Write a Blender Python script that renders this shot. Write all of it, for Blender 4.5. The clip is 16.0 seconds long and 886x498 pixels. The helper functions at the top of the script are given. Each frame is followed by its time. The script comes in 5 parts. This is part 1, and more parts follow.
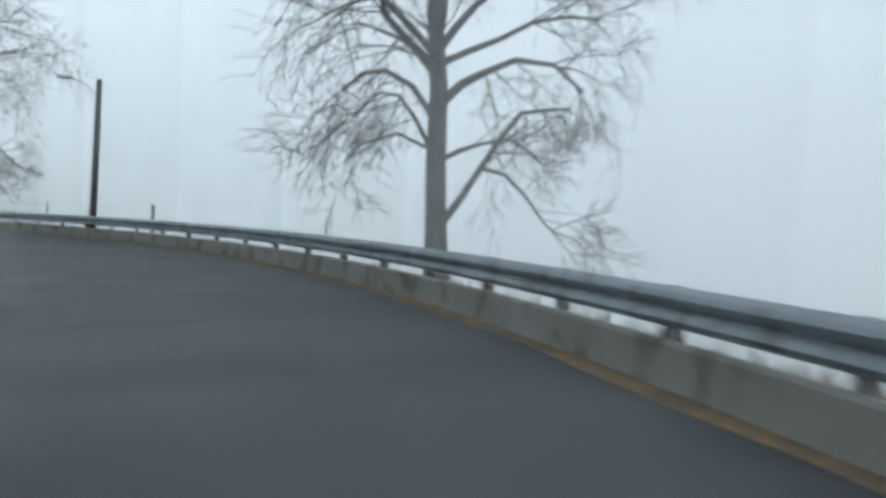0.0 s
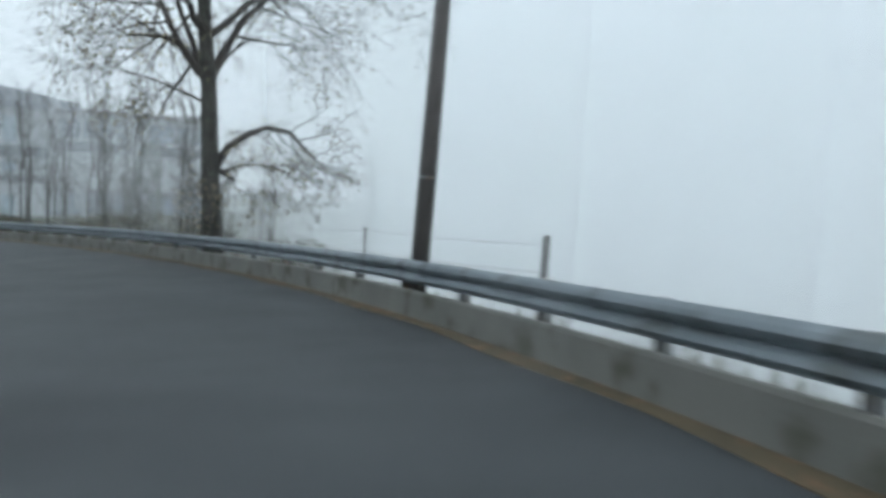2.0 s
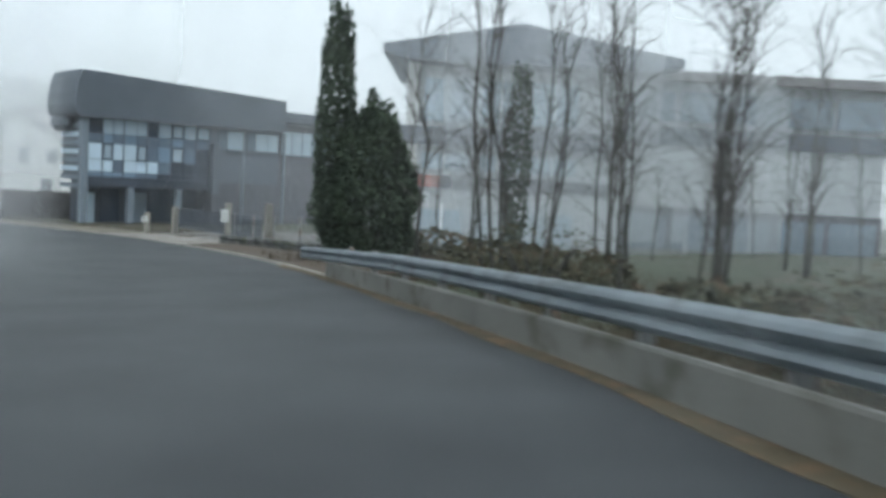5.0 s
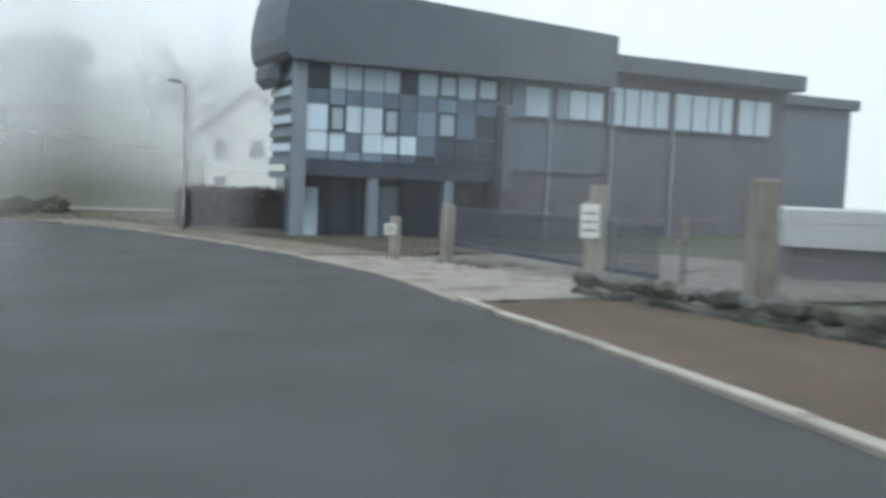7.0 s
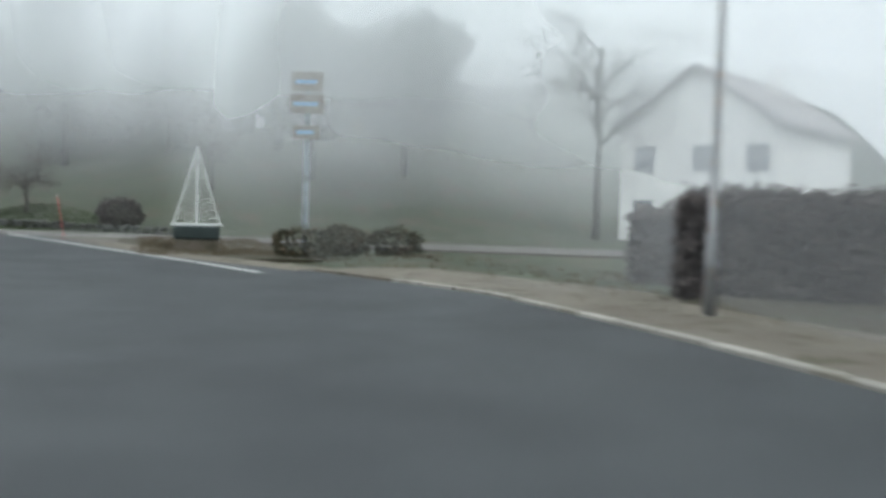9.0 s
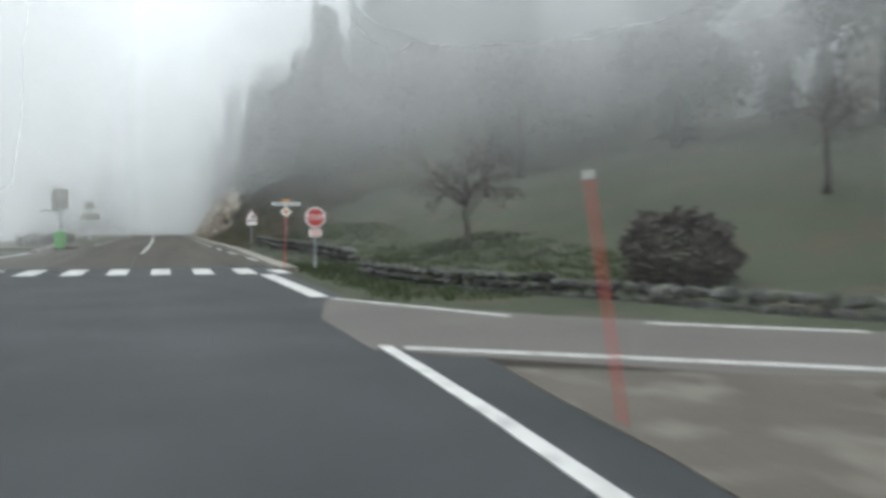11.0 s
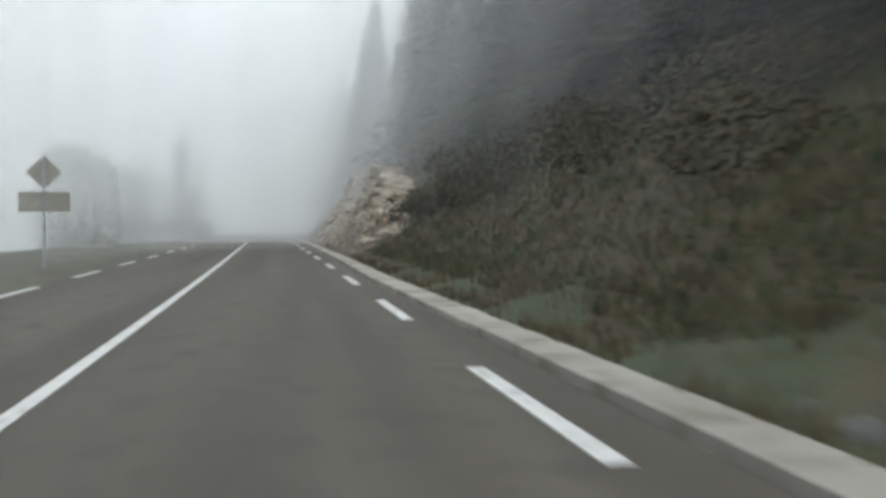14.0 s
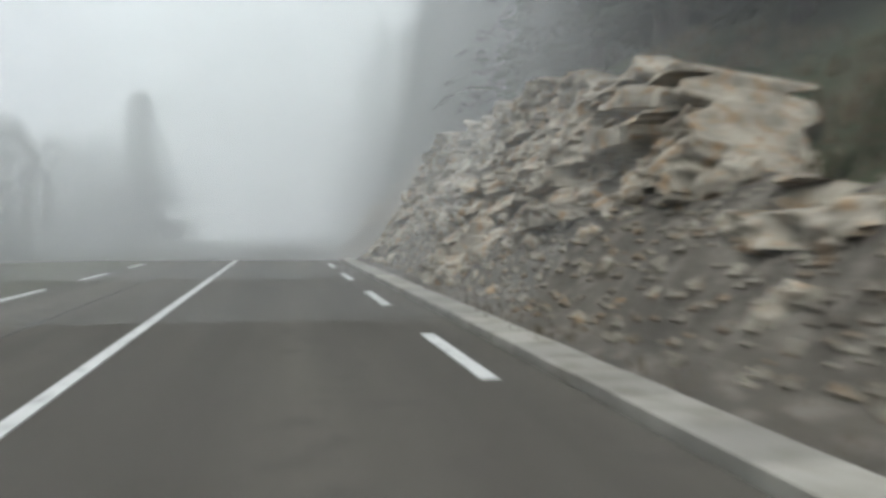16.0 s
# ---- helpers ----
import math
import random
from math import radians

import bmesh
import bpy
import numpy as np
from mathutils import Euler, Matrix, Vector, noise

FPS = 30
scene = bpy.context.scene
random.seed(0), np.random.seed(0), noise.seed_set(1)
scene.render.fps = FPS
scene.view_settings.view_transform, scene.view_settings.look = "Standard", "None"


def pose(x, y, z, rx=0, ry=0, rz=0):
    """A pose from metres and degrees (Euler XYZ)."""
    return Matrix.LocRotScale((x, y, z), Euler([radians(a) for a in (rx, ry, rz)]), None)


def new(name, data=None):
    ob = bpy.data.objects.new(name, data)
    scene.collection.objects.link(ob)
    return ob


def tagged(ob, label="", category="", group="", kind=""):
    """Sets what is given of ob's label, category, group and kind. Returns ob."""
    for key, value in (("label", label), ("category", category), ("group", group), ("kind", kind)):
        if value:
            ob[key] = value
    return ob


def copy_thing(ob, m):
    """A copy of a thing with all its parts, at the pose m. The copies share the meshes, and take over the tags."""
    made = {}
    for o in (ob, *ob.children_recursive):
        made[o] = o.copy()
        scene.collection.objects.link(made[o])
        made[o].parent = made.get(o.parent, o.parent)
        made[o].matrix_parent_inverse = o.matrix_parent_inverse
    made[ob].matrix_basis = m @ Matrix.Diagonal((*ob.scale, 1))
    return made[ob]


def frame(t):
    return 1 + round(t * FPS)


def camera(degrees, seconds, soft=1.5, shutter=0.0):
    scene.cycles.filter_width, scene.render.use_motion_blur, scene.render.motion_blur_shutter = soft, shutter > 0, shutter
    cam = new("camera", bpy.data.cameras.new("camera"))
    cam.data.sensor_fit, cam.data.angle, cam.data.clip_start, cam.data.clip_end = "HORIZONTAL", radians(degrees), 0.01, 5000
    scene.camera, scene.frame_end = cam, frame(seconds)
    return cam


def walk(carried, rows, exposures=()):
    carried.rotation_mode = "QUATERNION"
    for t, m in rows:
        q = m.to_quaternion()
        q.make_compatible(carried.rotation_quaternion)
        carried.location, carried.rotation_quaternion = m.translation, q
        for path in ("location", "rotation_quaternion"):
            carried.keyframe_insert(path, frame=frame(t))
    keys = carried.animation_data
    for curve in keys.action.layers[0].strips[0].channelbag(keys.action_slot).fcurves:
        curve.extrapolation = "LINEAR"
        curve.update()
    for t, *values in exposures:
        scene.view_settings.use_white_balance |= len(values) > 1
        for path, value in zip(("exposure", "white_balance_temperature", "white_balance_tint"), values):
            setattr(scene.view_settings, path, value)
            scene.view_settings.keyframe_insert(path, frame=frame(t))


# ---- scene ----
# The camera rides in a car along a mountain road in fog: ROWS are seconds, x, y, z, yaw, pitch and lean into the bank; its eye is 1.28 m above the road.
ROWS = (
    (0.0, 0.0, 0.0, 8.58, -19.19, -5.9, 3.34), (0.5, 0.71, 5.47, 8.15, -15.76, -5.65, 3.45), (1.0, 0.99, 10.97, 7.73, -9.96, -5.33, 3.43),
    (1.5, 0.67, 16.52, 7.31, -3.8, -5.1, 3.47), (2.0, -0.26, 22.12, 6.9, 2.39, -4.78, 3.52), (2.5, -1.84, 27.74, 6.48, 8.67, -4.76, 3.56),
    (3.0, -4.06, 33.34, 6.06, 14.37, -4.59, 3.61), (3.5, -6.89, 38.83, 5.64, 19.86, -4.13, 3.59), (4.0, -10.3, 44.12, 5.23, 25.36, -4.35, 3.57),
    (4.5, -14.25, 49.16, 4.81, 30.24, -4.49, 3.48), (5.0, -18.6, 53.97, 4.41, 33.69, -4.39, 3.08), (5.5, -23.29, 58.6, 4.01, 36.76, -4.4, 2.66),
    (6.0, -28.3, 63.03, 3.62, 40.17, -4.61, 2.28), (6.5, -33.68, 67.15, 3.24, 44.8, -4.63, 2.24), (7.0, -39.39, 70.82, 2.87, 49.36, -4.48, 2.22),
    (7.5, -45.33, 74.03, 2.52, 53.86, -4.19, 2.21), (8.0, -51.56, 76.73, 2.18, 59.01, -3.19, 2.18), (8.5, -58.14, 78.84, 1.87, 65.41, -2.89, 2.09),
    (9.0, -65.1, 80.21, 1.62, 71.9, -2.69, 1.69), (9.5, -72.37, 80.8, 1.44, 78.59, -2.34, 1.21), (10.0, -79.91, 80.52, 1.32, 85.42, -2.15, 0.71),
    (10.5, -87.62, 79.28, 1.28, 92.53, -1.7, 0.21), (11.0, -95.38, 77.08, 1.28, 98.61, -1.5, 0.0), (11.5, -103.1, 74.07, 1.28, 103.36, -1.04, 0.0),
    (12.0, -110.78, 70.52, 1.28, 105.64, -1.44, 0.0), (12.5, -118.5, 66.76, 1.28, 105.78, -1.46, 0.0), (13.0, -126.27, 63.04, 1.28, 105.18, -1.5, 0.0),
    (13.5, -134.04, 59.39, 1.28, 104.98, -1.42, 0.0), (14.0, -141.79, 55.74, 1.28, 105.24, -1.45, 0.0), (14.5, -149.56, 52.03, 1.28, 105.51, -1.52, 0.0),
    (15.0, -157.38, 48.25, 1.28, 105.74, -1.53, 0.0), (15.5, -165.27, 44.41, 1.28, 105.95, -1.37, 0.0), (16.0, -173.22, 40.51, 1.28, 106.04, -1.27, 0.0))
cam = camera(51.98, 16.0, soft=3.6, shutter=0.4)
walk(cam, [(t, pose(x, y, z, 90 + p, -lean, yaw)) for t, x, y, z, yaw, p, lean in ROWS],
     exposures=((0.0, -0.06, 5800, 4), (4.2, -0.04, 5850, 4), (6.3, 0.24, 6050, 5), (8.2, 0.26, 6050, 5), (10.3, 0.18, 6300, 7), (13.5, 0.23, 6330, 8), (16.0, 0.38, 6350, 8)))

# ---- light: a bright overcast sky, whiter overhead than along the horizon ----
world = bpy.data.worlds.new("overcast_sky")
scene.world = world
world.use_nodes = True
wn, wl = world.node_tree.nodes, world.node_tree.links
wn.clear()
w_out, w_bg, w_add = wn.new("ShaderNodeOutputWorld"), wn.new("ShaderNodeBackground"), wn.new("ShaderNodeMixRGB")
w_sky, w_coord, w_sep, w_ramp = wn.new("ShaderNodeTexSky"), wn.new("ShaderNodeTexCoord"), wn.new("ShaderNodeSeparateXYZ"), wn.new("ShaderNodeValToRGB")
w_sky.sky_type, w_sky.sun_disc, w_sky.sun_elevation, w_sky.sun_rotation = "NISHITA", False, radians(55), radians(120)
w_ramp.color_ramp.elements[0].position, w_ramp.color_ramp.elements[0].color = 0.0, (0.93, 0.96, 0.97, 1)
w_ramp.color_ramp.elements[1].position, w_ramp.color_ramp.elements[1].color = 0.9, (2.35, 2.4, 2.44, 1)
mid = w_ramp.color_ramp.elements.new(0.22)
mid.color = (1.05, 1.07, 1.075, 1)
w_add.blend_type, w_add.inputs[0].default_value = "ADD", 0.02
wl.new(w_coord.outputs["Generated"], w_sep.inputs[0])
wl.new(w_sep.outputs["Z"], w_ramp.inputs[0])
wl.new(w_ramp.outputs[0], w_add.inputs[1])
wl.new(w_sky.outputs[0], w_add.inputs[2])
wl.new(w_add.outputs[0], w_bg.inputs[0])
w_bg.inputs[1].default_value = 1.0
wl.new(w_bg.outputs[0], w_out.inputs[0])
sun_data = bpy.data.lights.new("sun", "SUN")
scene.cycles.transparent_max_bounces = 64
sun_data.energy, sun_data.angle, sun_data.color = 0.8, radians(60), (1.0, 0.97, 0.93)
sun = new("sun", sun_data)
sun.rotation_euler = (radians(35), 0, radians(120))


# ---- materials ----
def surface(name, a, b, scale=3.0, rough=0.85, metal=0.0, bump=0.0, fine=40.0, third=None, piece=0.0, spec=0.3, drawn=None):
    """A node material: two colours blended by coarse and fine noise, an optional third as blotches, grain as relief."""
    m = bpy.data.materials.new(name)
    m.use_nodes = True
    n, l = m.node_tree.nodes, m.node_tree.links
    bsdf = n["Principled BSDF"]
    bsdf.inputs["Roughness"].default_value, bsdf.inputs["Metallic"].default_value = rough, metal
    bsdf.inputs["Specular IOR Level"].default_value = spec
    geo = n.new("ShaderNodeNewGeometry")
    big, small = n.new("ShaderNodeTexNoise"), n.new("ShaderNodeTexNoise")
    for t, s in ((big, scale), (small, fine)):
        l.new(geo.outputs["Position"], t.inputs["Vector"])
        t.inputs["Scale"].default_value, t.inputs["Detail"].default_value = s, 4.0
    if drawn is not None:  # coarse wear drawn out along a heading, like wheel tracks
        h = radians(drawn)
        across, ahead, both = n.new("ShaderNodeVectorMath"), n.new("ShaderNodeVectorMath"), n.new("ShaderNodeCombineXYZ")
        across.operation = ahead.operation = "DOT_PRODUCT"
        across.inputs[1].default_value, ahead.inputs[1].default_value = (math.cos(h), math.sin(h), 0), (-math.sin(h) * 0.04, math.cos(h) * 0.04, 0)
        l.new(geo.outputs["Position"], across.inputs[0])
        l.new(geo.outputs["Position"], ahead.inputs[0])
        l.new(across.outputs["Value"], both.inputs[0])
        l.new(ahead.outputs["Value"], both.inputs[1])
        l.new(both.outputs[0], big.inputs["Vector"])
    mixed = n.new("ShaderNodeMixRGB")
    blend = n.new("ShaderNodeMath")
    blend.operation = "MULTIPLY_ADD"
    blend.inputs[1].default_value = 0.45
    half = n.new("ShaderNodeMath")
    half.operation = "MULTIPLY_ADD"
    half.inputs[1].default_value, half.inputs[2].default_value = 1.6, -0.52
    l.new(big.outputs["Fac"], half.inputs[0])
    l.new(small.outputs["Fac"], blend.inputs[0])
    l.new(half.outputs[0], blend.inputs[2])
    blend.use_clamp = True
    l.new(blend.outputs[0], mixed.inputs[0])
    mixed.inputs[1].default_value, mixed.inputs[2].default_value = (*a, 1), (*b, 1)
    colour = mixed.outputs[0]
    if third:
        spots, ramp, over = n.new("ShaderNodeTexNoise"), n.new("ShaderNodeValToRGB"), n.new("ShaderNodeMixRGB")
        l.new(geo.outputs["Position"], spots.inputs["Vector"])
        spots.inputs["Scale"].default_value, spots.inputs["Detail"].default_value = scale * 2.3, 5.0
        ramp.color_ramp.elements[0].position, ramp.color_ramp.elements[1].position = 0.52, 0.66
        l.new(spots.outputs["Fac"], ramp.inputs[0])
        l.new(ramp.outputs[0], over.inputs[0])
        l.new(colour, over.inputs[1])
        over.inputs[2].default_value = (*third, 1)
        colour = over.outputs[0]
    if piece:
        info, hsv, span = n.new("ShaderNodeObjectInfo"), n.new("ShaderNodeHueSaturation"), n.new("ShaderNodeMapRange")
        span.inputs[3].default_value, span.inputs[4].default_value = 1 - piece, 1 + piece
        l.new(info.outputs["Random"], span.inputs[0])
        l.new(span.outputs[0], hsv.inputs["Value"])
        l.new(colour, hsv.inputs["Color"])
        colour = hsv.outputs[0]
    l.new(colour, bsdf.inputs["Base Color"])
    if bump:
        relief = n.new("ShaderNodeBump")
        relief.inputs["Strength"].default_value, relief.inputs["Distance"].default_value = bump, 0.02
        l.new(small.outputs["Fac"], relief.inputs["Height"])
        l.new(relief.outputs[0], bsdf.inputs["Normal"])
    return m


M = {
    "asphalt": surface("damp_asphalt", (0.0148, 0.0172, 0.0184), (0.039, 0.0438, 0.0455), 0.5, 0.7, bump=0.3, fine=70, spec=0.2),
    "tar": surface("tar_seam", (0.012, 0.012, 0.012), (0.022, 0.021, 0.02), 2.0, 0.6),
    "old_asphalt": surface("old_asphalt", (0.031, 0.0285, 0.0232), (0.083, 0.076, 0.063), 0.9, 0.8, bump=0.3, fine=70, third=(0.05, 0.045, 0.038), spec=0.2, drawn=115.6),
    "side_asphalt": surface("side_asphalt", (0.064, 0.060, 0.055), (0.098, 0.091, 0.083), 0.4, 0.8, bump=0.25, fine=90),
    "paint": surface("road_paint", (0.348, 0.348, 0.337), (0.438, 0.438, 0.427), 2.0, 0.7, fine=60, third=(0.236, 0.236, 0.225)),
    "concrete": surface("concrete", (0.091, 0.091, 0.082), (0.152, 0.148, 0.133), 0.8, 0.9, bump=0.3, fine=30, third=(0.065, 0.063, 0.047)),
    "kerb": surface("kerb_concrete", (0.165, 0.157, 0.137), (0.25, 0.237, 0.21), 0.8, 0.9, bump=0.3, fine=30, third=(0.15, 0.138, 0.112), piece=0.16),
    "apron": surface("apron_concrete", (0.128, 0.117, 0.102), (0.187, 0.174, 0.153), 0.5, 0.9, bump=0.3, fine=20, third=(0.081, 0.068, 0.051)),
    "gravel": surface("gravel_earth", (0.075, 0.064, 0.049), (0.124, 0.109, 0.086), 0.8, 0.95, bump=0.6, fine=18, third=(0.053, 0.049, 0.030)),
    "moss": surface("moss_line", (0.041, 0.034, 0.020), (0.081, 0.063, 0.036), 2.5, 0.95, bump=0.6, fine=25, third=(0.108, 0.068, 0.036)),
    "leaf_litter": surface("leaf_litter", (0.040, 0.029, 0.020), (0.072, 0.052, 0.036), 1.2, 0.95, bump=0.8, fine=18, third=(0.045, 0.042, 0.026)),
    "meadow": surface("meadow_earth", (0.022, 0.029, 0.015), (0.042, 0.050, 0.028), 0.25, 0.95, bump=0.6, fine=12, third=(0.048, 0.042, 0.027)),
    "grass": surface("grass_blades", (0.028, 0.042, 0.018), (0.056, 0.070, 0.033), 0.8, 0.9, fine=9),
    "dry_grass": surface("dry_grass", (0.064, 0.051, 0.032), (0.109, 0.090, 0.058), 0.9, 0.95, fine=9),
    "galvanised": surface("galvanised_steel", (0.22, 0.25, 0.27), (0.33, 0.365, 0.385), 1.2, 0.6, metal=0.45, fine=30, third=(0.19, 0.205, 0.21)),
    "dull_steel": surface("dull_steel", (0.16, 0.165, 0.17), (0.25, 0.25, 0.25), 2.0, 0.55, metal=0.6, third=(0.17, 0.12, 0.08)),
    "bark": surface("bark", (0.032, 0.030, 0.026), (0.07, 0.065, 0.056), 3.0, 0.95, bump=0.8, fine=22, third=(0.06, 0.065, 0.05)),
    "twig": surface("twigs", (0.042, 0.037, 0.032), (0.075, 0.064, 0.054), 3.0, 0.95),
    "marcescent": surface("withered_leaves", (0.11, 0.095, 0.06), (0.19, 0.16, 0.10), 2.0, 0.9),
    "ivy": surface("ivy_leaves", (0.016, 0.026, 0.014), (0.04, 0.055, 0.028), 1.5, 0.6),
    "thuja": surface("thuja_foliage", (0.018, 0.030, 0.018), (0.05, 0.068, 0.036), 1.2, 0.85),
    "spruce": surface("spruce_needles", (0.014, 0.024, 0.018), (0.036, 0.052, 0.034), 0.6, 0.9),
    "bramble": surface("bramble", (0.026, 0.034, 0.017), (0.068, 0.060, 0.034), 1.0, 0.95, fine=8, third=(0.083, 0.056, 0.034)),
    "dark_hedge": surface("dark_hedge", (0.038, 0.033, 0.033), (0.083, 0.069, 0.063), 1.2, 0.95, fine=8),
    "rock": surface("limestone", (0.062, 0.054, 0.042), (0.34, 0.308, 0.25), 2.2, 0.9, bump=1.0, fine=9, third=(0.20, 0.135, 0.078), piece=0.3),
    "stone": surface("wall_stone", (0.038, 0.04, 0.039), (0.09, 0.093, 0.088), 1.5, 0.95, bump=0.7, fine=15, third=(0.06, 0.067, 0.045), piece=0.35),
    "pole_wood": surface("tarred_pole", (0.06, 0.055, 0.052), (0.11, 0.10, 0.095), 2.0, 0.9, bump=0.4),
    "clad": surface("anthracite_cladding", (0.075, 0.088, 0.108), (0.11, 0.125, 0.148), 0.4, 0.5),
    "louvre": surface("brown_grey_cladding", (0.066, 0.069, 0.082), (0.096, 0.098, 0.11), 0.4, 0.6),
    "column": surface("blue_grey_steel", (0.13, 0.16, 0.19), (0.18, 0.21, 0.24), 0.8, 0.5),
    "pale_panel": surface("pale_blue_panel", (0.42, 0.52, 0.60), (0.50, 0.60, 0.67), 0.5, 0.35, piece=0.12),
    "mid_panel": surface("slate_blue_panel", (0.13, 0.19, 0.25), (0.18, 0.24, 0.31), 0.5, 0.35, piece=0.15),
    "white_wall": surface("white_render", (0.62, 0.61, 0.58), (0.74, 0.73, 0.70), 0.6, 0.9),
    "grey_render": surface("grey_white_render", (0.34, 0.355, 0.365), (0.43, 0.445, 0.45), 0.6, 0.9),
    "ochre_wall": surface("ochre_render", (0.22, 0.205, 0.165), (0.29, 0.27, 0.22), 0.6, 0.9),
    "roof": surface("grey_roof", (0.12, 0.11, 0.11), (0.20, 0.185, 0.18), 0.8, 0.85),
    "red": surface("red_enamel", (0.34, 0.045, 0.045), (0.43, 0.065, 0.06), 2.0, 0.5),
    "orange": surface("orange_enamel", (0.58, 0.26, 0.055), (0.66, 0.31, 0.075), 2.0, 0.5),
    "white": surface("white_enamel", (0.74, 0.74, 0.73), (0.82, 0.82, 0.80), 2.0, 0.45),
    "black": surface("black_enamel", (0.02, 0.02, 0.02), (0.035, 0.035, 0.035), 2.0, 0.5),
    "green": surface("bright_green_plastic", (0.08, 0.27, 0.07), (0.11, 0.34, 0.10), 2.0, 0.5),
    "sign_back": surface("sign_back", (0.16, 0.155, 0.12), (0.24, 0.23, 0.18), 3.0, 0.7),
    "slat": surface("painted_slat", (0.55, 0.56, 0.54), (0.68, 0.69, 0.67), 2.0, 0.7, piece=0.12),
    "pale_leaf": surface("pale_leaves", (0.090, 0.105, 0.068), (0.180, 0.195, 0.128), 0.9, 0.9),
    "planter": surface("teal_planter", (0.016, 0.026, 0.026), (0.03, 0.042, 0.04), 2.0, 0.6),
    "scree": surface("scree_earth", (0.038, 0.034, 0.028), (0.085, 0.075, 0.06), 1.2, 0.95, bump=0.9, fine=10, third=(0.12, 0.108, 0.09)),
    "grit": surface("trodden_grit", (0.050, 0.045, 0.036), (0.086, 0.078, 0.065), 0.6, 0.95, bump=0.5, fine=18, third=(0.115, 0.107, 0.090)),
    "brown_turf": surface("brown_turf", (0.026, 0.023, 0.014), (0.045, 0.039, 0.023), 0.8, 0.95, bump=0.7, fine=14, third=(0.032, 0.036, 0.018)),
    "dull_red": surface("weathered_red_paint", (0.30, 0.10, 0.08), (0.36, 0.13, 0.10), 1.0, 0.7),
    "needles": surface("pine_needles", (0.025, 0.032, 0.026), (0.05, 0.058, 0.046), 0.6, 0.95),
    "shoulder": surface("flattened_grass", (0.042, 0.042, 0.030), (0.078, 0.074, 0.055), 0.7, 0.95, bump=0.5, fine=14, third=(0.036, 0.042, 0.024)),
    "roof_edge": surface("dark_roof_sheet", (0.05, 0.062, 0.076), (0.08, 0.094, 0.112), 0.5, 0.55),
    "slate_panel": surface("dark_slate_panel", (0.085, 0.118, 0.158), (0.12, 0.158, 0.205), 0.5, 0.35, piece=0.15),
    "navy": surface("navy_cladding_and_reflection", (0.032, 0.042, 0.058), (0.05, 0.062, 0.08), 0.5, 0.4),
    "blue": surface("blue_enamel", (0.16, 0.28, 0.42), (0.2, 0.33, 0.47), 2.0, 0.5),
}


def glass(name, tint, rough=0.08):
    m = bpy.data.materials.new(name)
    m.use_nodes = True
    b = m.node_tree.nodes["Principled BSDF"]
    b.inputs["Base Color"].default_value = (*tint, 1)
    b.inputs["Roughness"].default_value, b.inputs["Specular IOR Level"].default_value = rough, 0.9
    b.inputs["Metallic"].default_value = 0.15
    return m


M["pane"] = glass("window_glass", (0.16, 0.20, 0.24))
# pale tint: the sky's reflection is put into the base colour
M["pale_glass"] = glass("sky_pale_glass", (0.36, 0.44, 0.50), 0.15)
M["dark_pane"] = glass("dark_glass", (0.03, 0.045, 0.065))


def mist_material():
    """Thin droplets hanging in the air: mostly clear, the rest scatters light from both sides; thicker towards the cloud above."""
    m = bpy.data.materials.new("mist")
    m.use_nodes = True
    n, l = m.node_tree.nodes, m.node_tree.links
    n.clear()
    out, mix, clear, both = n.new("ShaderNodeOutputMaterial"), n.new("ShaderNodeMixShader"), n.new("ShaderNodeBsdfTransparent"), n.new("ShaderNodeMixShader")
    front, back, dens = n.new("ShaderNodeBsdfDiffuse"), n.new("ShaderNodeBsdfTranslucent"), n.new("ShaderNodeAttribute")
    dens.attribute_name = "droplets"
    geo, cloud, wisp = n.new("ShaderNodeNewGeometry"), n.new("ShaderNodeTexNoise"), n.new("ShaderNodeMath")
    cloud.inputs["Scale"].default_value, cloud.inputs["Detail"].default_value = 0.06, 3.0
    l.new(geo.outputs["Position"], cloud.inputs["Vector"])
    wide = n.new("ShaderNodeMath")
    wide.operation = "MULTIPLY_ADD"
    wide.inputs[1].default_value, wide.inputs[2].default_value = 0.9, 0.55
    l.new(cloud.outputs["Fac"], wide.inputs[0])
    wisp.operation, wisp.use_clamp = "MULTIPLY", True
    l.new(wide.outputs[0], wisp.inputs[0])
    l.new(dens.outputs["Fac"], wisp.inputs[1])
    for b in (front, back):
        b.inputs["Color"].default_value = (0.97, 0.985, 0.99, 1)
    both.inputs[0].default_value = 0.5
    l.new(front.outputs[0], both.inputs[1])
    l.new(back.outputs[0], both.inputs[2])
    l.new(wisp.outputs[0], mix.inputs[0])
    l.new(clear.outputs[0], mix.inputs[1])
    l.new(both.outputs[0], mix.inputs[2])
    l.new(mix.outputs[0], out.inputs[0])
    return m


M["mist"] = mist_material()

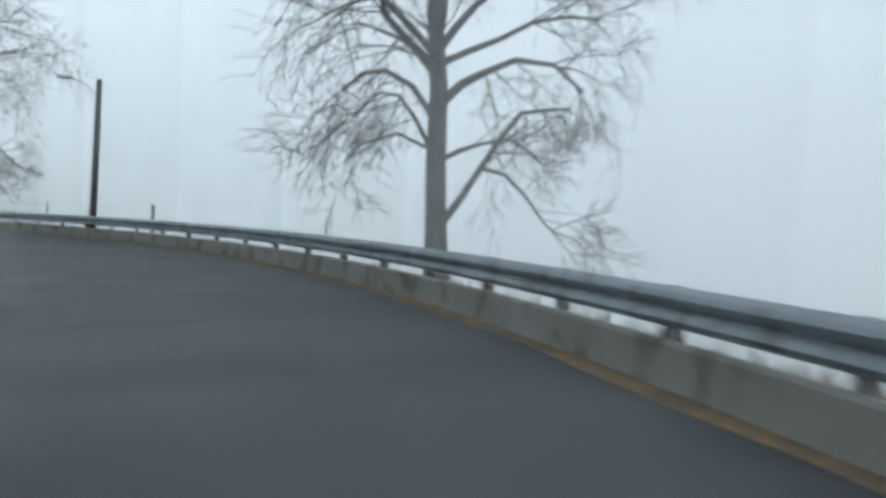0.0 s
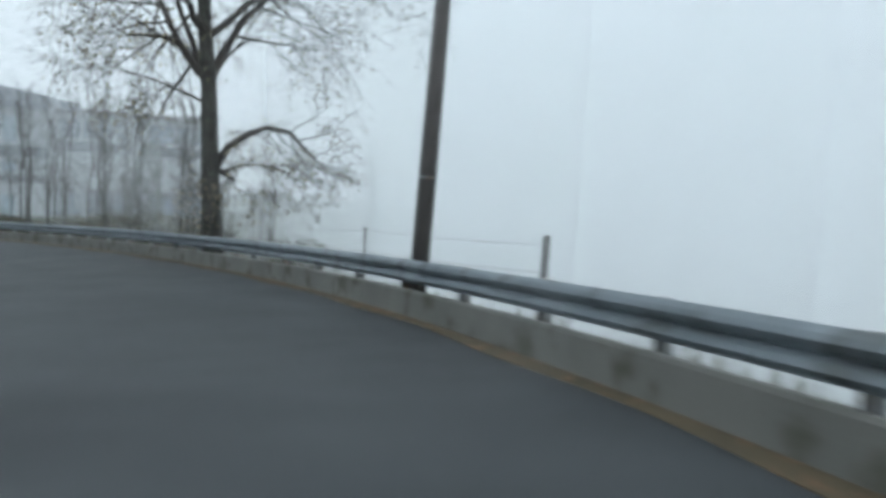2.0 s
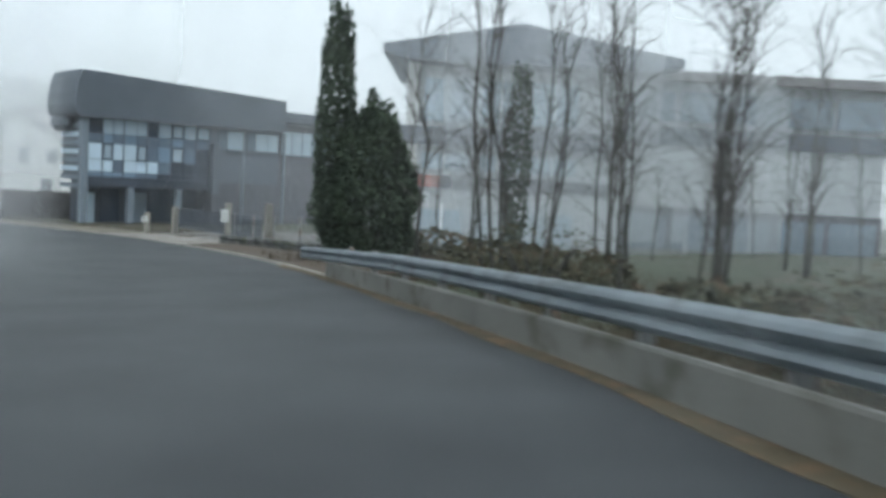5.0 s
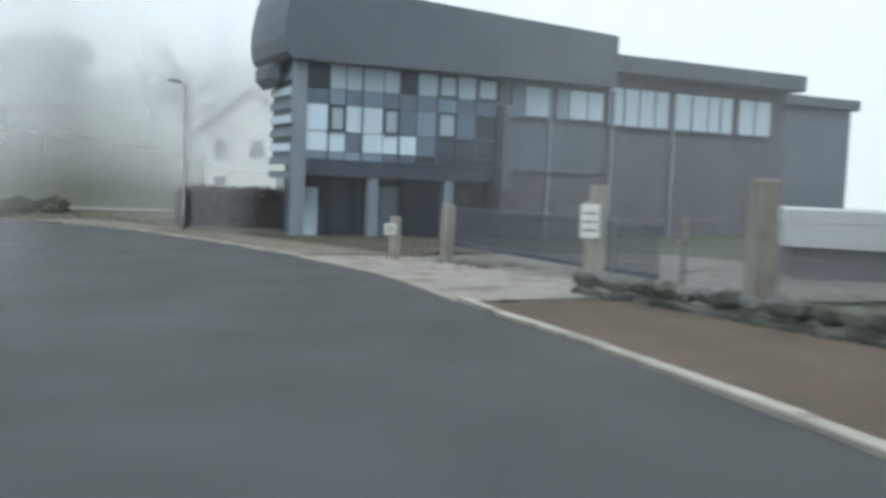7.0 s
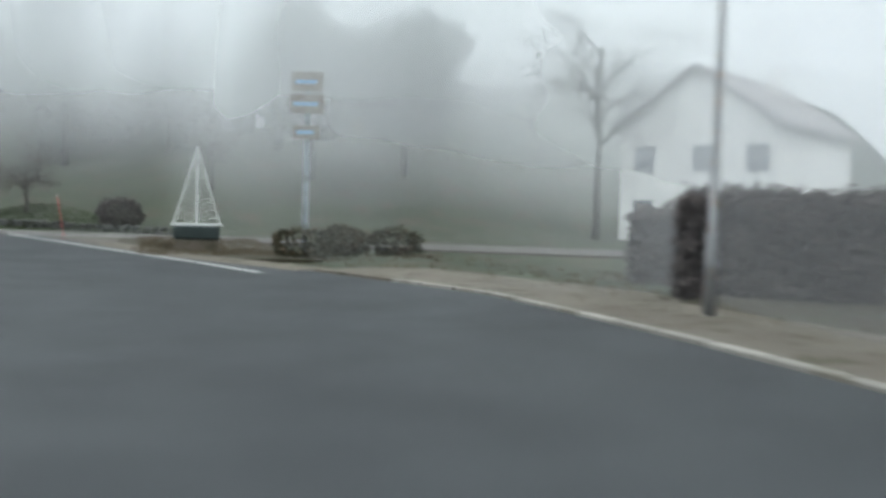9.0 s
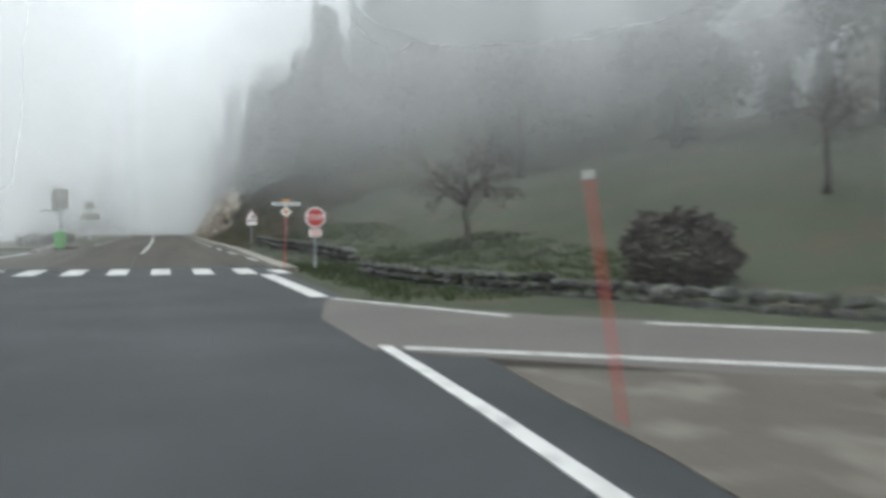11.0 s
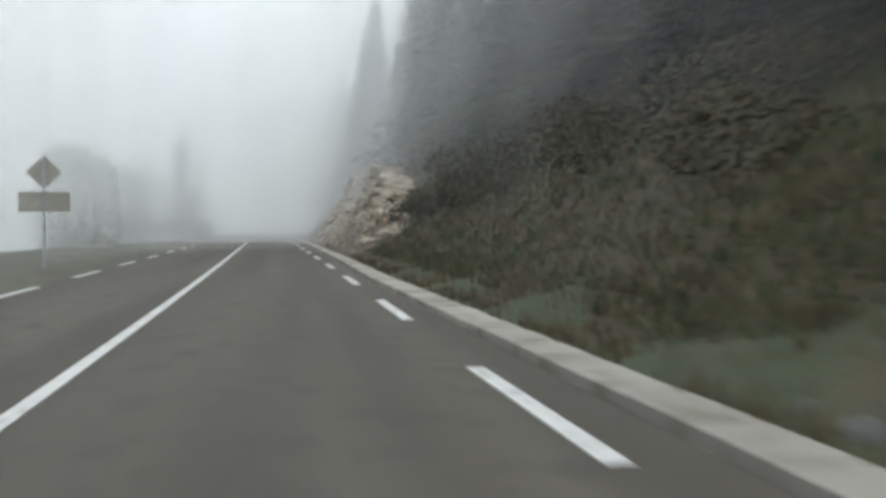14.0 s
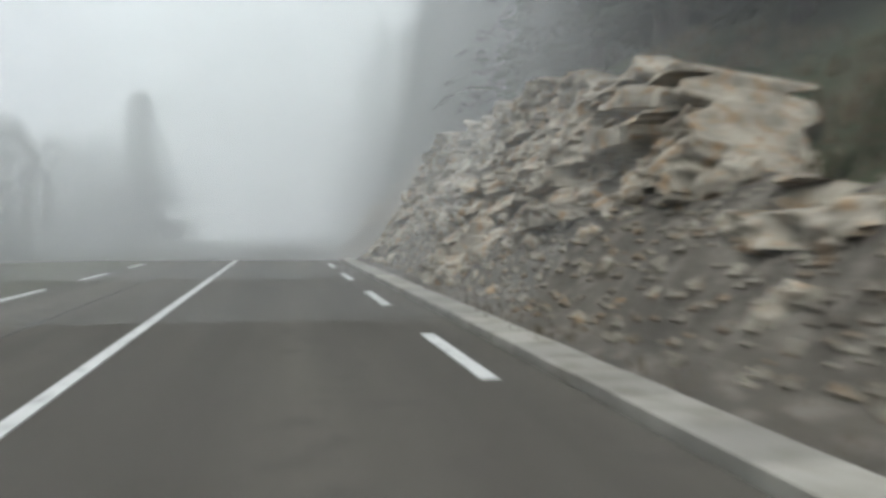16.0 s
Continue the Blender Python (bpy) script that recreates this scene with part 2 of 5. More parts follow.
# ---- the plan: places are given by s, metres along the road, and l, metres to the right of the driven line ----
HEADINGS = (-50.3, -43.4, -36.6, -29.7, -22.8, -15.9, -9.1, -1.0, 10.1, 20.7, 29.7, 38.2, 44.1, 48.8, 55.2, 61.9, 69.2, 78.5, 87.6, 96.7, 105.4, 112.1, 115.5,
            115.9, 115.2, 115.2, 115.5, 115.8, 116.0, 116.2, 116.2)  # every 10 m from s = -60
S_GRID = np.arange(-60.0, 620.0, 0.5)
H_GRID = np.radians(np.interp(S_GRID, np.arange(-60, 241, 10), HEADINGS))
H_GRID = np.convolve(np.pad(H_GRID, 8, mode="edge"), np.ones(17) / 17, mode="valid")
X_GRID = np.cumsum(-np.sin(H_GRID) * 0.5)
Y_GRID = np.cumsum(np.cos(H_GRID) * 0.5)
ZERO = int(np.argmin(abs(S_GRID)))
X_GRID, Y_GRID = X_GRID - X_GRID[ZERO], Y_GRID - Y_GRID[ZERO]
SHIFT = np.interp(S_GRID, (0, 11, 22, 100, 128, 144, 161), (0.0, 0.16, 0.2, 0.26, 0.23, 0.14, 0.0))
X_GRID, Y_GRID = X_GRID + SHIFT * np.cos(H_GRID), Y_GRID + SHIFT * np.sin(H_GRID)


# the road falls ever less steeply into the bend's end and is banked towards its inside; level and flat along the straight
SAG = np.interp(S_GRID, (-60, 96, 104, 130, 140), (0.0003, 0.0003, 0.0014, 0.0014, 0.0))
GRADE = -np.cumsum(SAG[::-1])[::-1] * 0.5
Z_GRID = -np.cumsum(GRADE[::-1])[::-1] * 0.5
BANK = np.interp(S_GRID, (-60, 0, 34, 52, 72, 108, 140), (0.045, 0.045, 0.052, 0.052, 0.03, 0.03, 0.0))


def lift(s, l):
    """Height of the road's surface, level across beyond both verges."""
    return float(np.interp(s, S_GRID, Z_GRID) + np.interp(s, S_GRID, BANK) * min(4.0, max(-6.0, l)))


def place(s, l, z=0.0):
    h = np.interp(s, S_GRID, H_GRID)
    return Vector((np.interp(s, S_GRID, X_GRID) + l * math.cos(h), np.interp(s, S_GRID, Y_GRID) + l * math.sin(h), z + lift(s, l)))


def heading(s):
    return math.degrees(np.interp(s, S_GRID, H_GRID))


def along(x, y):
    i = int(np.argmin((X_GRID - x) ** 2 + (Y_GRID - y) ** 2))
    h = H_GRID[i]
    dx, dy = x - X_GRID[i], y - Y_GRID[i]
    return S_GRID[i] + min(0.25, max(-0.25, dy * math.cos(h) - dx * math.sin(h))), dx * math.cos(h) + dy * math.sin(h)


def step(a, b, v):
    t = min(1.0, max(0.0, (v - a) / (b - a)))
    return t * t * (3 - 2 * t)


RIGHT_EDGE = ((-60, 2.95), (60, 2.9), (76, 2.8), (83, 3.0), (92, 3.3), (97, 3.45), (103, 4.1), (113, 4.6), (122, 5.1), (128, 5.4), (134, 4.2), (140, 2.6), (154, 2.3), (173, 2.4), (185, 2.45), (196, 2.46), (207, 2.25), (217, 2.13), (232, 2.28), (243, 2.33), (620, 2.35))
LEFT_EDGE = ((-60, -5.2), (78, -5.2), (100, -13), (150, -13), (165, -9.5), (185, -7.0), (197, -5.6), (210, -5.1), (620, -5.0))


def right_edge(s):
    return float(np.interp(s, [a for a, _ in RIGHT_EDGE], [b for _, b in RIGHT_EDGE]))


def left_edge(s):
    return float(np.interp(s, [a for a, _ in LEFT_EDGE], [b for _, b in LEFT_EDGE]))


def lie(x, y):
    """Height of the country the road runs through: the road's own near it, an even mean of it further off."""
    s, l = along(x, y)
    far = step(10, 28, abs(l))
    if far == 0:
        return lift(s, l)
    w = 1 / ((X_GRID[::6] - x) ** 2 + (Y_GRID[::6] - y) ** 2 + 4) ** 2
    return lift(s, l) * (1 - far) + far * float((w * Z_GRID[::6]).sum() / w.sum())


def terrain(x, y):
    """Height of the land: level by the road, a hillside to the right past the junction, a steep bank further on, falling land to the left."""
    s, l = along(x, y)
    z = lie(x, y) - 0.10
    if l > 0:
        hill = step(150, 172, s)
        z += hill * 0.24 * min(70.0, max(0.0, l - 5.5)) * step(-100, -124, x)
        z += step(174, 184, s) * (1 - step(204, 216, s)) * 0.75 * step(3.7, 5.8, l)
        bank = step(196, 216, s)
        z += bank * (2.6 * step(3.6, 8.0, l) + 4.0 * step(6.5, 20.0, l) + 0.25 * min(60.0, max(0.0, l - 14)))
        z += step(239, 250, s) * (1 - step(272, 290, s)) * 1.9 * step(5.2, 8.8, l)
        z -= (1 - step(62, 82, s)) * (1.5 * step(3.4, 9.0, l) + 7.5 * step(9.0, 24.0, l))
        z += step(60, 100, s) * (1 - step(120, 150, s)) * 0.1 * step(5.0, 8.0, l)
    else:
        z -= step(-7.5, -22.0, l) * 2.0 * step(150, 190, s)
    z += 0.12 * noise.noise(Vector((x * 0.21, y * 0.21, 0))) * step(5.5, 10.0, abs(l))
    return z


def put(s, l, dz=0.0):
    p = place(s, l)
    p.z = max(terrain(p.x, p.y), lie(p.x, p.y) - 3) + dz
    return p


# ---- builders ----
def finish(bm, name, material, smooth=False):
    me = bpy.data.meshes.new(name)
    bm.normal_update()
    bm.to_mesh(me)
    bm.free()
    if smooth:
        me.polygons.foreach_set("use_smooth", [True] * len(me.polygons))
    for m in material if isinstance(material, (list, tuple)) else (material,):
        me.materials.append(m)
    return me


def part(name, bm, material, parent, label="", smooth=False):
    ob = new(name, finish(bm, name, material, smooth))
    ob.parent = parent
    if label:
        ob["label"] = label
    return ob


def thing(name, label, category, m=None, group="", kind=""):
    ob = new(name)
    ob.empty_display_size = 0.3
    if m is not None:
        ob.matrix_basis = m
    return tagged(ob, label, category, group, kind)


def solid(name, bm, material, label, category, m=None, group="", kind="", smooth=False):
    ob = new(name, finish(bm, name, material, smooth))
    if m is not None:
        ob.matrix_basis = m
    return tagged(ob, label, category, group, kind)


def box(bm, x0, x1, y0, y1, z0, z1, bevel=0.0, m=None):
    v = [bm.verts.new((x, y, z)) for z in (z0, z1) for y in (y0, y1) for x in (x0, x1)]
    f = [bm.faces.new([v[i] for i in q]) for q in ((0, 2, 3, 1), (4, 5, 7, 6), (0, 1, 5, 4), (2, 6, 7, 3), (0, 4, 6, 2), (1, 3, 7, 5))]
    if bevel:
        r = bmesh.ops.bevel(bm, geom=list({e for q in f for e in q.edges}), offset=bevel, segments=1, affect="EDGES")
        v = list({w for q in r["faces"] for w in q.verts} | {w for w in v if w.is_valid})
    if m is not None:
        bmesh.ops.transform(bm, matrix=m, verts=[w for w in v if w.is_valid])
    return bm


def tube(bm, pts, radii, sides=8, cap=True):
    """A tapered tube through the points."""
    rings = []
    pts = [Vector(p) for p in pts]
    for i, p in enumerate(pts):
        d = (pts[min(i + 1, len(pts) - 1)] - pts[max(i - 1, 0)]).normalized()
        a = d.orthogonal().normalized()
        b = d.cross(a)
        if rings:
            a = (last - d * last.dot(d)).normalized()
            b = d.cross(a)
        last = a
        rings.append([bm.verts.new(p + (a * math.cos(k * math.tau / sides) + b * math.sin(k * math.tau / sides)) * radii[i]) for k in range(sides)])
    for r0, r1 in zip(rings, rings[1:]):
        for k in range(sides):
            bm.faces.new((r0[k], r0[(k + 1) % sides], r1[(k + 1) % sides], r1[k]))
    if cap and sides > 2:
        bm.faces.new(rings[0][::-1])
        bm.faces.new(rings[-1])
    return bm


def prism(bm, outline, y0, y1):
    """An outline of (x, z) points, drawn out along y."""
    a = [bm.verts.new((x, y0, z)) for x, z in outline]
    b = [bm.verts.new((x, y1, z)) for x, z in outline]
    bm.faces.new(a)
    bm.faces.new(b[::-1])
    for i in range(len(a)):
        j = (i + 1) % len(a)
        bm.faces.new((a[j], a[i], b[i], b[j]))
    return bm


def swept(name, s0, s1, cols, material, label, category, dz=1.0, kind="structure", thick=0.12):
    """A strip along the road; cols gives (l, z) across it at s."""
    bm = bmesh.new()
    n = max(1, round((s1 - s0) / dz))
    rows = []
    for i in range(n + 1):
        s = s0 + (s1 - s0) * i / n
        c = cols(s)
        top = [place(s, l, z) for l, z in c]
        rows.append([bm.verts.new(p) for p in [top[0] - Vector((0, 0, thick)), *top, top[-1] - Vector((0, 0, thick))]])
    for a, b in zip(rows, rows[1:]):
        for k in range(len(a) - 1):
            bm.faces.new((a[k], a[k + 1], b[k + 1], b[k]))
    bm.faces.new(rows[0][::-1])
    bm.faces.new(rows[-1])
    return solid(name, bm, material, label, category, kind=kind)


def stripe(s0, l0, s1, l1, width, label="worn white painted road line", z=0.012, group="road markings", material="paint"):
    """A painted line between two places on the road."""
    a, b = place(s0, l0), place(s1, l1)
    n = max(1, round((b - a).length / 2))
    bm = bmesh.new()
    prev = None
    for i in range(n + 1):
        t = i / n
        s, l = s0 + (s1 - s0) * t, l0 + (l1 - l0) * t
        d = place(s1, l1) - place(s0, l0)
        h = heading(s) if abs(s1 - s0) > 0.5 else 0
        side = Vector((d.y, -d.x, 0)).normalized() if abs(s1 - s0) < 12 else (place(s, 1) - place(s, 0))
        p = place(s, l, z)
        pair = [bm.verts.new(p - side * width / 2), bm.verts.new(p + side * width / 2)]
        low = [bm.verts.new(p - side * width / 2 - Vector((0, 0, 0.01))), bm.verts.new(p + side * width / 2 - Vector((0, 0, 0.01)))]
        if prev:
            bm.faces.new((prev[0], prev[1], pair[1], pair[0]))
            bm.faces.new((prev[2], prev[0], pair[0], low[0]))
            bm.faces.new((prev[1], prev[3], low[1], pair[1]))
        prev = pair + low
    return solid("tar_seam" if material == "tar" else "road_marking", bm, M[material], label, "tar seam" if material == "tar" else "road marking", group=group)


def patch(name, outline, z, material, label, category, kind="structure"):
    """A thin slab on an outline of (x, y) places."""
    bm = bmesh.new()
    top = [bm.verts.new((x, y, z + lift(*along(x, y)))) for x, y in outline]
    low = [bm.verts.new(v.co - Vector((0, 0, 0.1))) for v in top]
    bm.faces.new(top)
    for i in range(len(top)):
        j = (i + 1) % len(top)
        bm.faces.new((top[j], top[i], low[i], low[j]))
    bmesh.ops.recalc_face_normals(bm, faces=bm.faces[:])
    return solid(name, bm, material, label, category, kind=kind)


# ---- land and road ----
def land():
    """One sheet: a fine grid over the valley, running out to the horizon."""
    xs = np.concatenate([[-3000, -1200, -600, -420], np.arange(-330, 110, 2.5), [160, 300, 800, 3000]])
    ys = np.concatenate([[-3000, -1200, -500, -200], np.arange(-90, 190, 2.5), [240, 400, 1000, 3000]])
    verts = [(float(x), float(y), float(terrain(x, y))) for y in ys for x in xs]
    w = len(xs)
    faces = [(j * w + i, j * w + i + 1, (j + 1) * w + i + 1, (j + 1) * w + i) for j in range(len(ys) - 1) for i in range(w - 1)]
    me = bpy.data.meshes.new("ground")
    me.from_pydata(verts, [], faces)
    me.polygons.foreach_set("use_smooth", [True] * len(me.polygons))
    me.materials.append(M["meadow"])
    return tagged(new("ground", me), "damp green and brown grassland sloping up from the road", "ground", kind="structure")


land()
swept("road", -60, 173, lambda s: ((left_edge(s), 0.0), (-1.7, 0.004), (right_edge(s), 0.0)), M["asphalt"], "dark damp asphalt road bending to one side", "road")
swept("road", 173.02, 560, lambda s: ((left_edge(s), 0.0), (-1.7, 0.004), (right_edge(s), 0.0)), M["old_asphalt"], "older brownish grey asphalt road running straight into fog", "road")

# kerbs: separate concrete stones end to end along the right edge
def kerb_run(s0, s1, off, width, height, length, label):
    run = thing("kerb", label, "kerb", kind="structure")
    bm = bmesh.new()
    box(bm, -width / 2, width / 2, 0.008, length - 0.008, -0.12, height, 0.012)
    me = finish(bm, "kerb_stone", M["kerb"])
    s = s0
    while s < s1:
        p = place(s, right_edge(s) + off)
        q = place(s + length, right_edge(s + length) + off)
        ob = new("kerb_stone", me)
        ob.parent = run
        ob.matrix_basis = pose(p.x, p.y, p.z + random.uniform(-0.006, 0.006), math.degrees(math.atan2((q - p).z, length)), 0, math.degrees(math.atan2(-(q - p).x, (q - p).y)) + random.uniform(-0.25, 0.25))
        s += length
    return run


kerb_run(80, 98.5, 0.09, 0.16, 0.05, 1.0, "low pale concrete kerb with leaves against it")
kerb_run(110, 131, 0.10, 0.18, 0.05, 1.0, "low pale concrete kerb beside rough verge")
kerb_run(170.5, 330, 0.33, 0.5, 0.075, 1.0, "wide pale concrete kerb along the straight road")

# verges beside the road
swept("verge", 80, 98, lambda s: ((right_edge(s) + 0.18, 0.02), (right_edge(s) + 1.6, 0.06), (right_edge(s) + 3.2, 0.02)), M["leaf_litter"], "verge of reddish brown fallen leaves", "verge", kind="structure")
swept("verge", 110.2, 134, lambda s: ((right_edge(s) + 0.2, 0.02), (right_edge(s) + 1.6, 0.06), (right_edge(s) + 3.2, 0.03)), M["gravel"], "trampled brown earth and grass verge", "verge", kind="structure")
swept("verge", 134, 147, lambda s: ((right_edge(s) - 0.35, 0.004), (right_edge(s) + 0.5, 0.02), (right_edge(s) + 1.0, 0.0)), M["gravel"], "worn gravel strip beside the road", "verge", kind="structure")
swept("verge", 200, 330, lambda s: ((-5.02 - 0.02, 0.0), (-7.0, 0.03), (-14.0, -0.1)), M["shoulder"], "wide shoulder of flattened dull grass and grit", "verge", kind="structure")

# the concrete apron before the gate and the side road
patch("driveway", [tuple(place(s, l).xy) for s, l in ((98.6, 3.5), (101, 3.8), (103, 4.02), (106.5, 4.2), (110, 4.38), (110.9, 4.42), (110.9, 7.2), (104.5, 9.3), (99.2, 8.2), (98.8, 5.5))], 0.012, M["apron"],
      "pale concrete driveway stained with earth", "driveway")
swept("yard", 97.5, 109.3, lambda s: ((7.1, 0.0), (8.6, 0.07), (16.0, 0.1)), M["side_asphalt"], "worn grey yard before the office", "pavement")
swept("verge", 109.32, 126, lambda s: ((7.6, 0.0), (8.4, 0.16), (10.0, 0.1), (14.0, 0.1)), M["brown_turf"], "low bank of brown turf before the office", "verge")
patch("side_road", [(-104.4, 75.0), (-107.3, 73.6), (-110.6, 72.7), (-108.3, 76.6), (-107.0, 80.2), (-105.8, 84.5), (-102, 92), (-94, 108), (-88, 106), (-97, 90), (-102.0, 82.5), (-103.4, 78.6)],
      0.008, M["side_asphalt"], "narrow grey side road joining at the crossing", "road")
patch("gravel_island", [(-97.4, 78.45), (-99.2, 78.0), (-100.4, 77.6), (-102.4, 76.8), (-103.5, 76.4), (-103.4, 79.7), (-102.6, 79.3), (-99.8, 79.2), (-97.9, 79.6)], 0.01, M["grit"], "triangular patch of worn concrete and grit", "pavement")

patch("verge", [(-102.7, 79.25), (-104.0, 80.3), (-105.3, 81.4), (-103.0, 83.4), (-98.5, 84.6), (-90.5, 85.0), (-90.6, 81.3), (-97.8, 79.0), (-100.6, 78.8)], 0.003, M["brown_turf"], "trampled brown turf at the junction corner", "verge")

# ---- painted lines ----
stripe(133.5, 2.9, 141.0, 1.95, 0.14)
stripe(141.0, 1.95, 144.5, 1.68, 0.14)
stripe(144.5, 1.70, 153.6, 1.56, 0.14)
stripe(153.4, 1.74, 151.0, 5.6, 0.16)
stripe(160.2, 1.9, 167.9, 1.78, 0.34, "broad white painted line at the crossing")
stripe(159.9, 2.05, 156.2, 3.9, 0.15)
stripe(154.9, 5.3, 153.4, 7.4, 0.15)
for k in range(8):
    l = 1.37 - 1.1 * k
    stripe(168.3 + 0.12 * k, l, 171.4 + 0.12 * k, l, 0.5, "white bar of a zebra crossing on dark asphalt", group="zebra crossing bars")
stripe(168.4, 2.32, 170.5, 2.25, 0.4, "white bar of a zebra crossing on dark asphalt", group="zebra crossing bars")
stripe(187.0, -1.78, 420, -1.7, 0.14, "long white centre line on brownish asphalt", group="centre lines")
for k in range(24):
    s = 177.2 + 7.56 * k
    a, b = np.interp((s, s + 3.4), (177, 185, 193, 202), (2.45, 2.2, 1.93, 1.73))
    stripe(s, a, s + 3.4, b, 0.16, "short white edge dash on asphalt", group="edge dashes")
stripe(182.0, -7.0, 189.0, -6.75, 0.2)
swept("kerb", 191, 217, lambda s: ((-6.55 - 0.035 * (s - 191), 0.0), (-6.6 - 0.035 * (s - 191), 0.09), (-6.95 - 0.035 * (s - 191), 0.09)), M["kerb"], "pale kerb edging the far side", "kerb")
for k in range(14):
    s = 205.0 + 7 * k
    stripe(s, left_edge(s) + 0.2, s + 3.4, left_edge(s + 3.4) + 0.2, 0.15, "short white edge dash on asphalt", group="edge dashes")


# tar seams in the old surface
for s0, l0, s1, l1 in ((173.3, -1.7, 184.5, -1.92), (176.0, -4.3, 189.0, -4.5), (173.05, -8.0, 173.05, 2.3), (228.0, -3.2, 262.0, -3.3)):
    stripe(s0, l0, s1, l1, 0.03, "thin dark tar seam in old asphalt", z=0.009, group="tar seams", material="tar")


# ---- the parapet with its guardrail round the bend ----
def parapet():
    bm_label = "low weathered concrete parapet wall along the bend"
    swept("parapet_wall", -50, 79.5, lambda s: ((right_edge(s) + 0.02, 0.34), (right_edge(s) + 0.04, 0.37), (right_edge(s) + 0.13, 0.36), (right_edge(s) + 0.15, 0.33)), M["concrete"], bm_label,
          "parapet", dz=1.0, thick=0.6)
    swept("moss_strip", -50, 84, lambda s: ((right_edge(s) - 0.16 - 0.05 * math.sin(s * 1.3), 0.006), (right_edge(s) - 0.07, 0.02), (right_edge(s) + 0.02, 0.03)), M["moss"],
          "brown moss and leaf litter in the gutter", "moss", kind="stuff", dz=0.6, thick=0.02)


def guardrail():
    rail = thing("guardrail", "dull galvanised steel guardrail on short posts", "guardrail")
    outline = ((0.02, 0.47), (-0.03, 0.50), (-0.055, 0.535), (-0.03, 0.575), (0.02, 0.61), (-0.03, 0.645), (-0.055, 0.69), (-0.03, 0.73), (0.02, 0.765), (0.035, 0.765))
    s = -50.0
    while s < 79:
        bm = bmesh.new()
        rows = []
        for i in range(5):
            q = s + 4.1 * i / 4
            lift = 0.0 if s < 74 else -0.10 * (q - 74) / 5.5
            base = right_edge(q) + 0.02 + (0.004 if i == 4 else 0.0)
            rows.append([bm.verts.new(place(q, base + a, b + lift)) for a, b in outline])
        for r0, r1 in zip(rows, rows[1:]):
            for k in range(len(outline) - 1):
                bm.faces.new((r0[k], r0[k + 1], r1[k + 1], r1[k]))
        ext = bmesh.ops.solidify(bm, geom=bm.faces[:], thickness=0.004)
        part("beam", bm, M["galvanised"], rail, smooth=False)
        s += 4.0
    bm = bmesh.new()
    box(bm, -0.05, 0.05, -0.07, 0.07, -0.3, 0.74, 0.006)
    me = finish(bm, "post", M["dull_steel"])
    bm = bmesh.new()
    box(bm, -0.18, -0.04, -0.05, 0.05, 0.56, 0.66, 0.006)
    me2 = finish(bm, "spacer", M["dull_steel"])
    s = -48.0
    while s < 79:
        p = place(s, right_edge(s) + 0.215)
        ob = new("post", me)
        ob.parent, ob.matrix_basis = rail, pose(p.x, p.y, p.z, 0, 0, heading(s))
        o2 = new("spacer", me2)
        o2.parent, o2.matrix_basis = rail, pose(p.x, p.y, p.z, 0, 0, heading(s))
        s += 2.0


parapet()
guardrail()


# ---- trees ----
def limb(bm, leaf, p, d, length, r, level, rng, droop, dense=False):
    """A limb and its side limbs, tapered and crooked; the last twigs carry a few withered leaves where leaf is given."""
    n = 5 if level < 2 else 3
    pts, rad = [p.copy()], [r]
    for i in range(n):
        bend = -0.16 * droop if level == 1 and i > 1 else 0.05 - 0.05 * level
        d = (d + Vector((rng.gauss(0, 0.17), rng.gauss(0, 0.17), rng.gauss(bend, 0.13)))).normalized()
        p = p + d * length / n
        pts.append(p.copy())
        rad.append(max(0.005, r * (1 - 0.68 * (i + 1) / n)))
    tube(bm, pts, rad, 7 if level == 0 else 5 if level == 1 else 3, cap=level < 2)
    if level >= 4:
        if leaf is not None:
            for _ in range(leaf[1]):
                c = pts[rng.randrange(1, len(pts))] + Vector((rng.gauss(0, 0.1), rng.gauss(0, 0.1), rng.gauss(-0.04, 0.1)))
                a, b = Vector((rng.gauss(0, 1), rng.gauss(0, 1), rng.gauss(0, 1))).normalized() * 0.055, Vector((rng.gauss(0, 1), rng.gauss(0, 1), rng.gauss(0, 1))).normalized() * 0.04
                leaf[0].faces.new([leaf[0].verts.new(c + q) for q in (-a, b, a, -b)])
        return
    count = (9, 7, 6, 4)[level] if dense else (9, 5, 4, 3)[level]
    for k in range(count):
        t = rng.uniform(0.25, 1.0) if level else rng.uniform(0.42, 1.0)
        i = min(n - 1, int(t * n))
        q = pts[i].lerp(pts[i + 1], t * n - i)
        turn = rng.uniform(0, math.tau)
        side = d.orthogonal().normalized()
        side = Matrix.Rotation(turn, 3, d) @ side
        spread = rng.uniform(0.55, 1.15) if level else rng.uniform(0.75, 1.5)
        nd = (d * 1.0 + side * spread + Vector((0, 0, 0.1))).normalized()
        limb(bm, leaf, q, nd, length * rng.uniform(0.45, 0.72), max(0.006, rad[i] * rng.uniform(0.36, 0.52)), level + 1, rng, droop, dense)


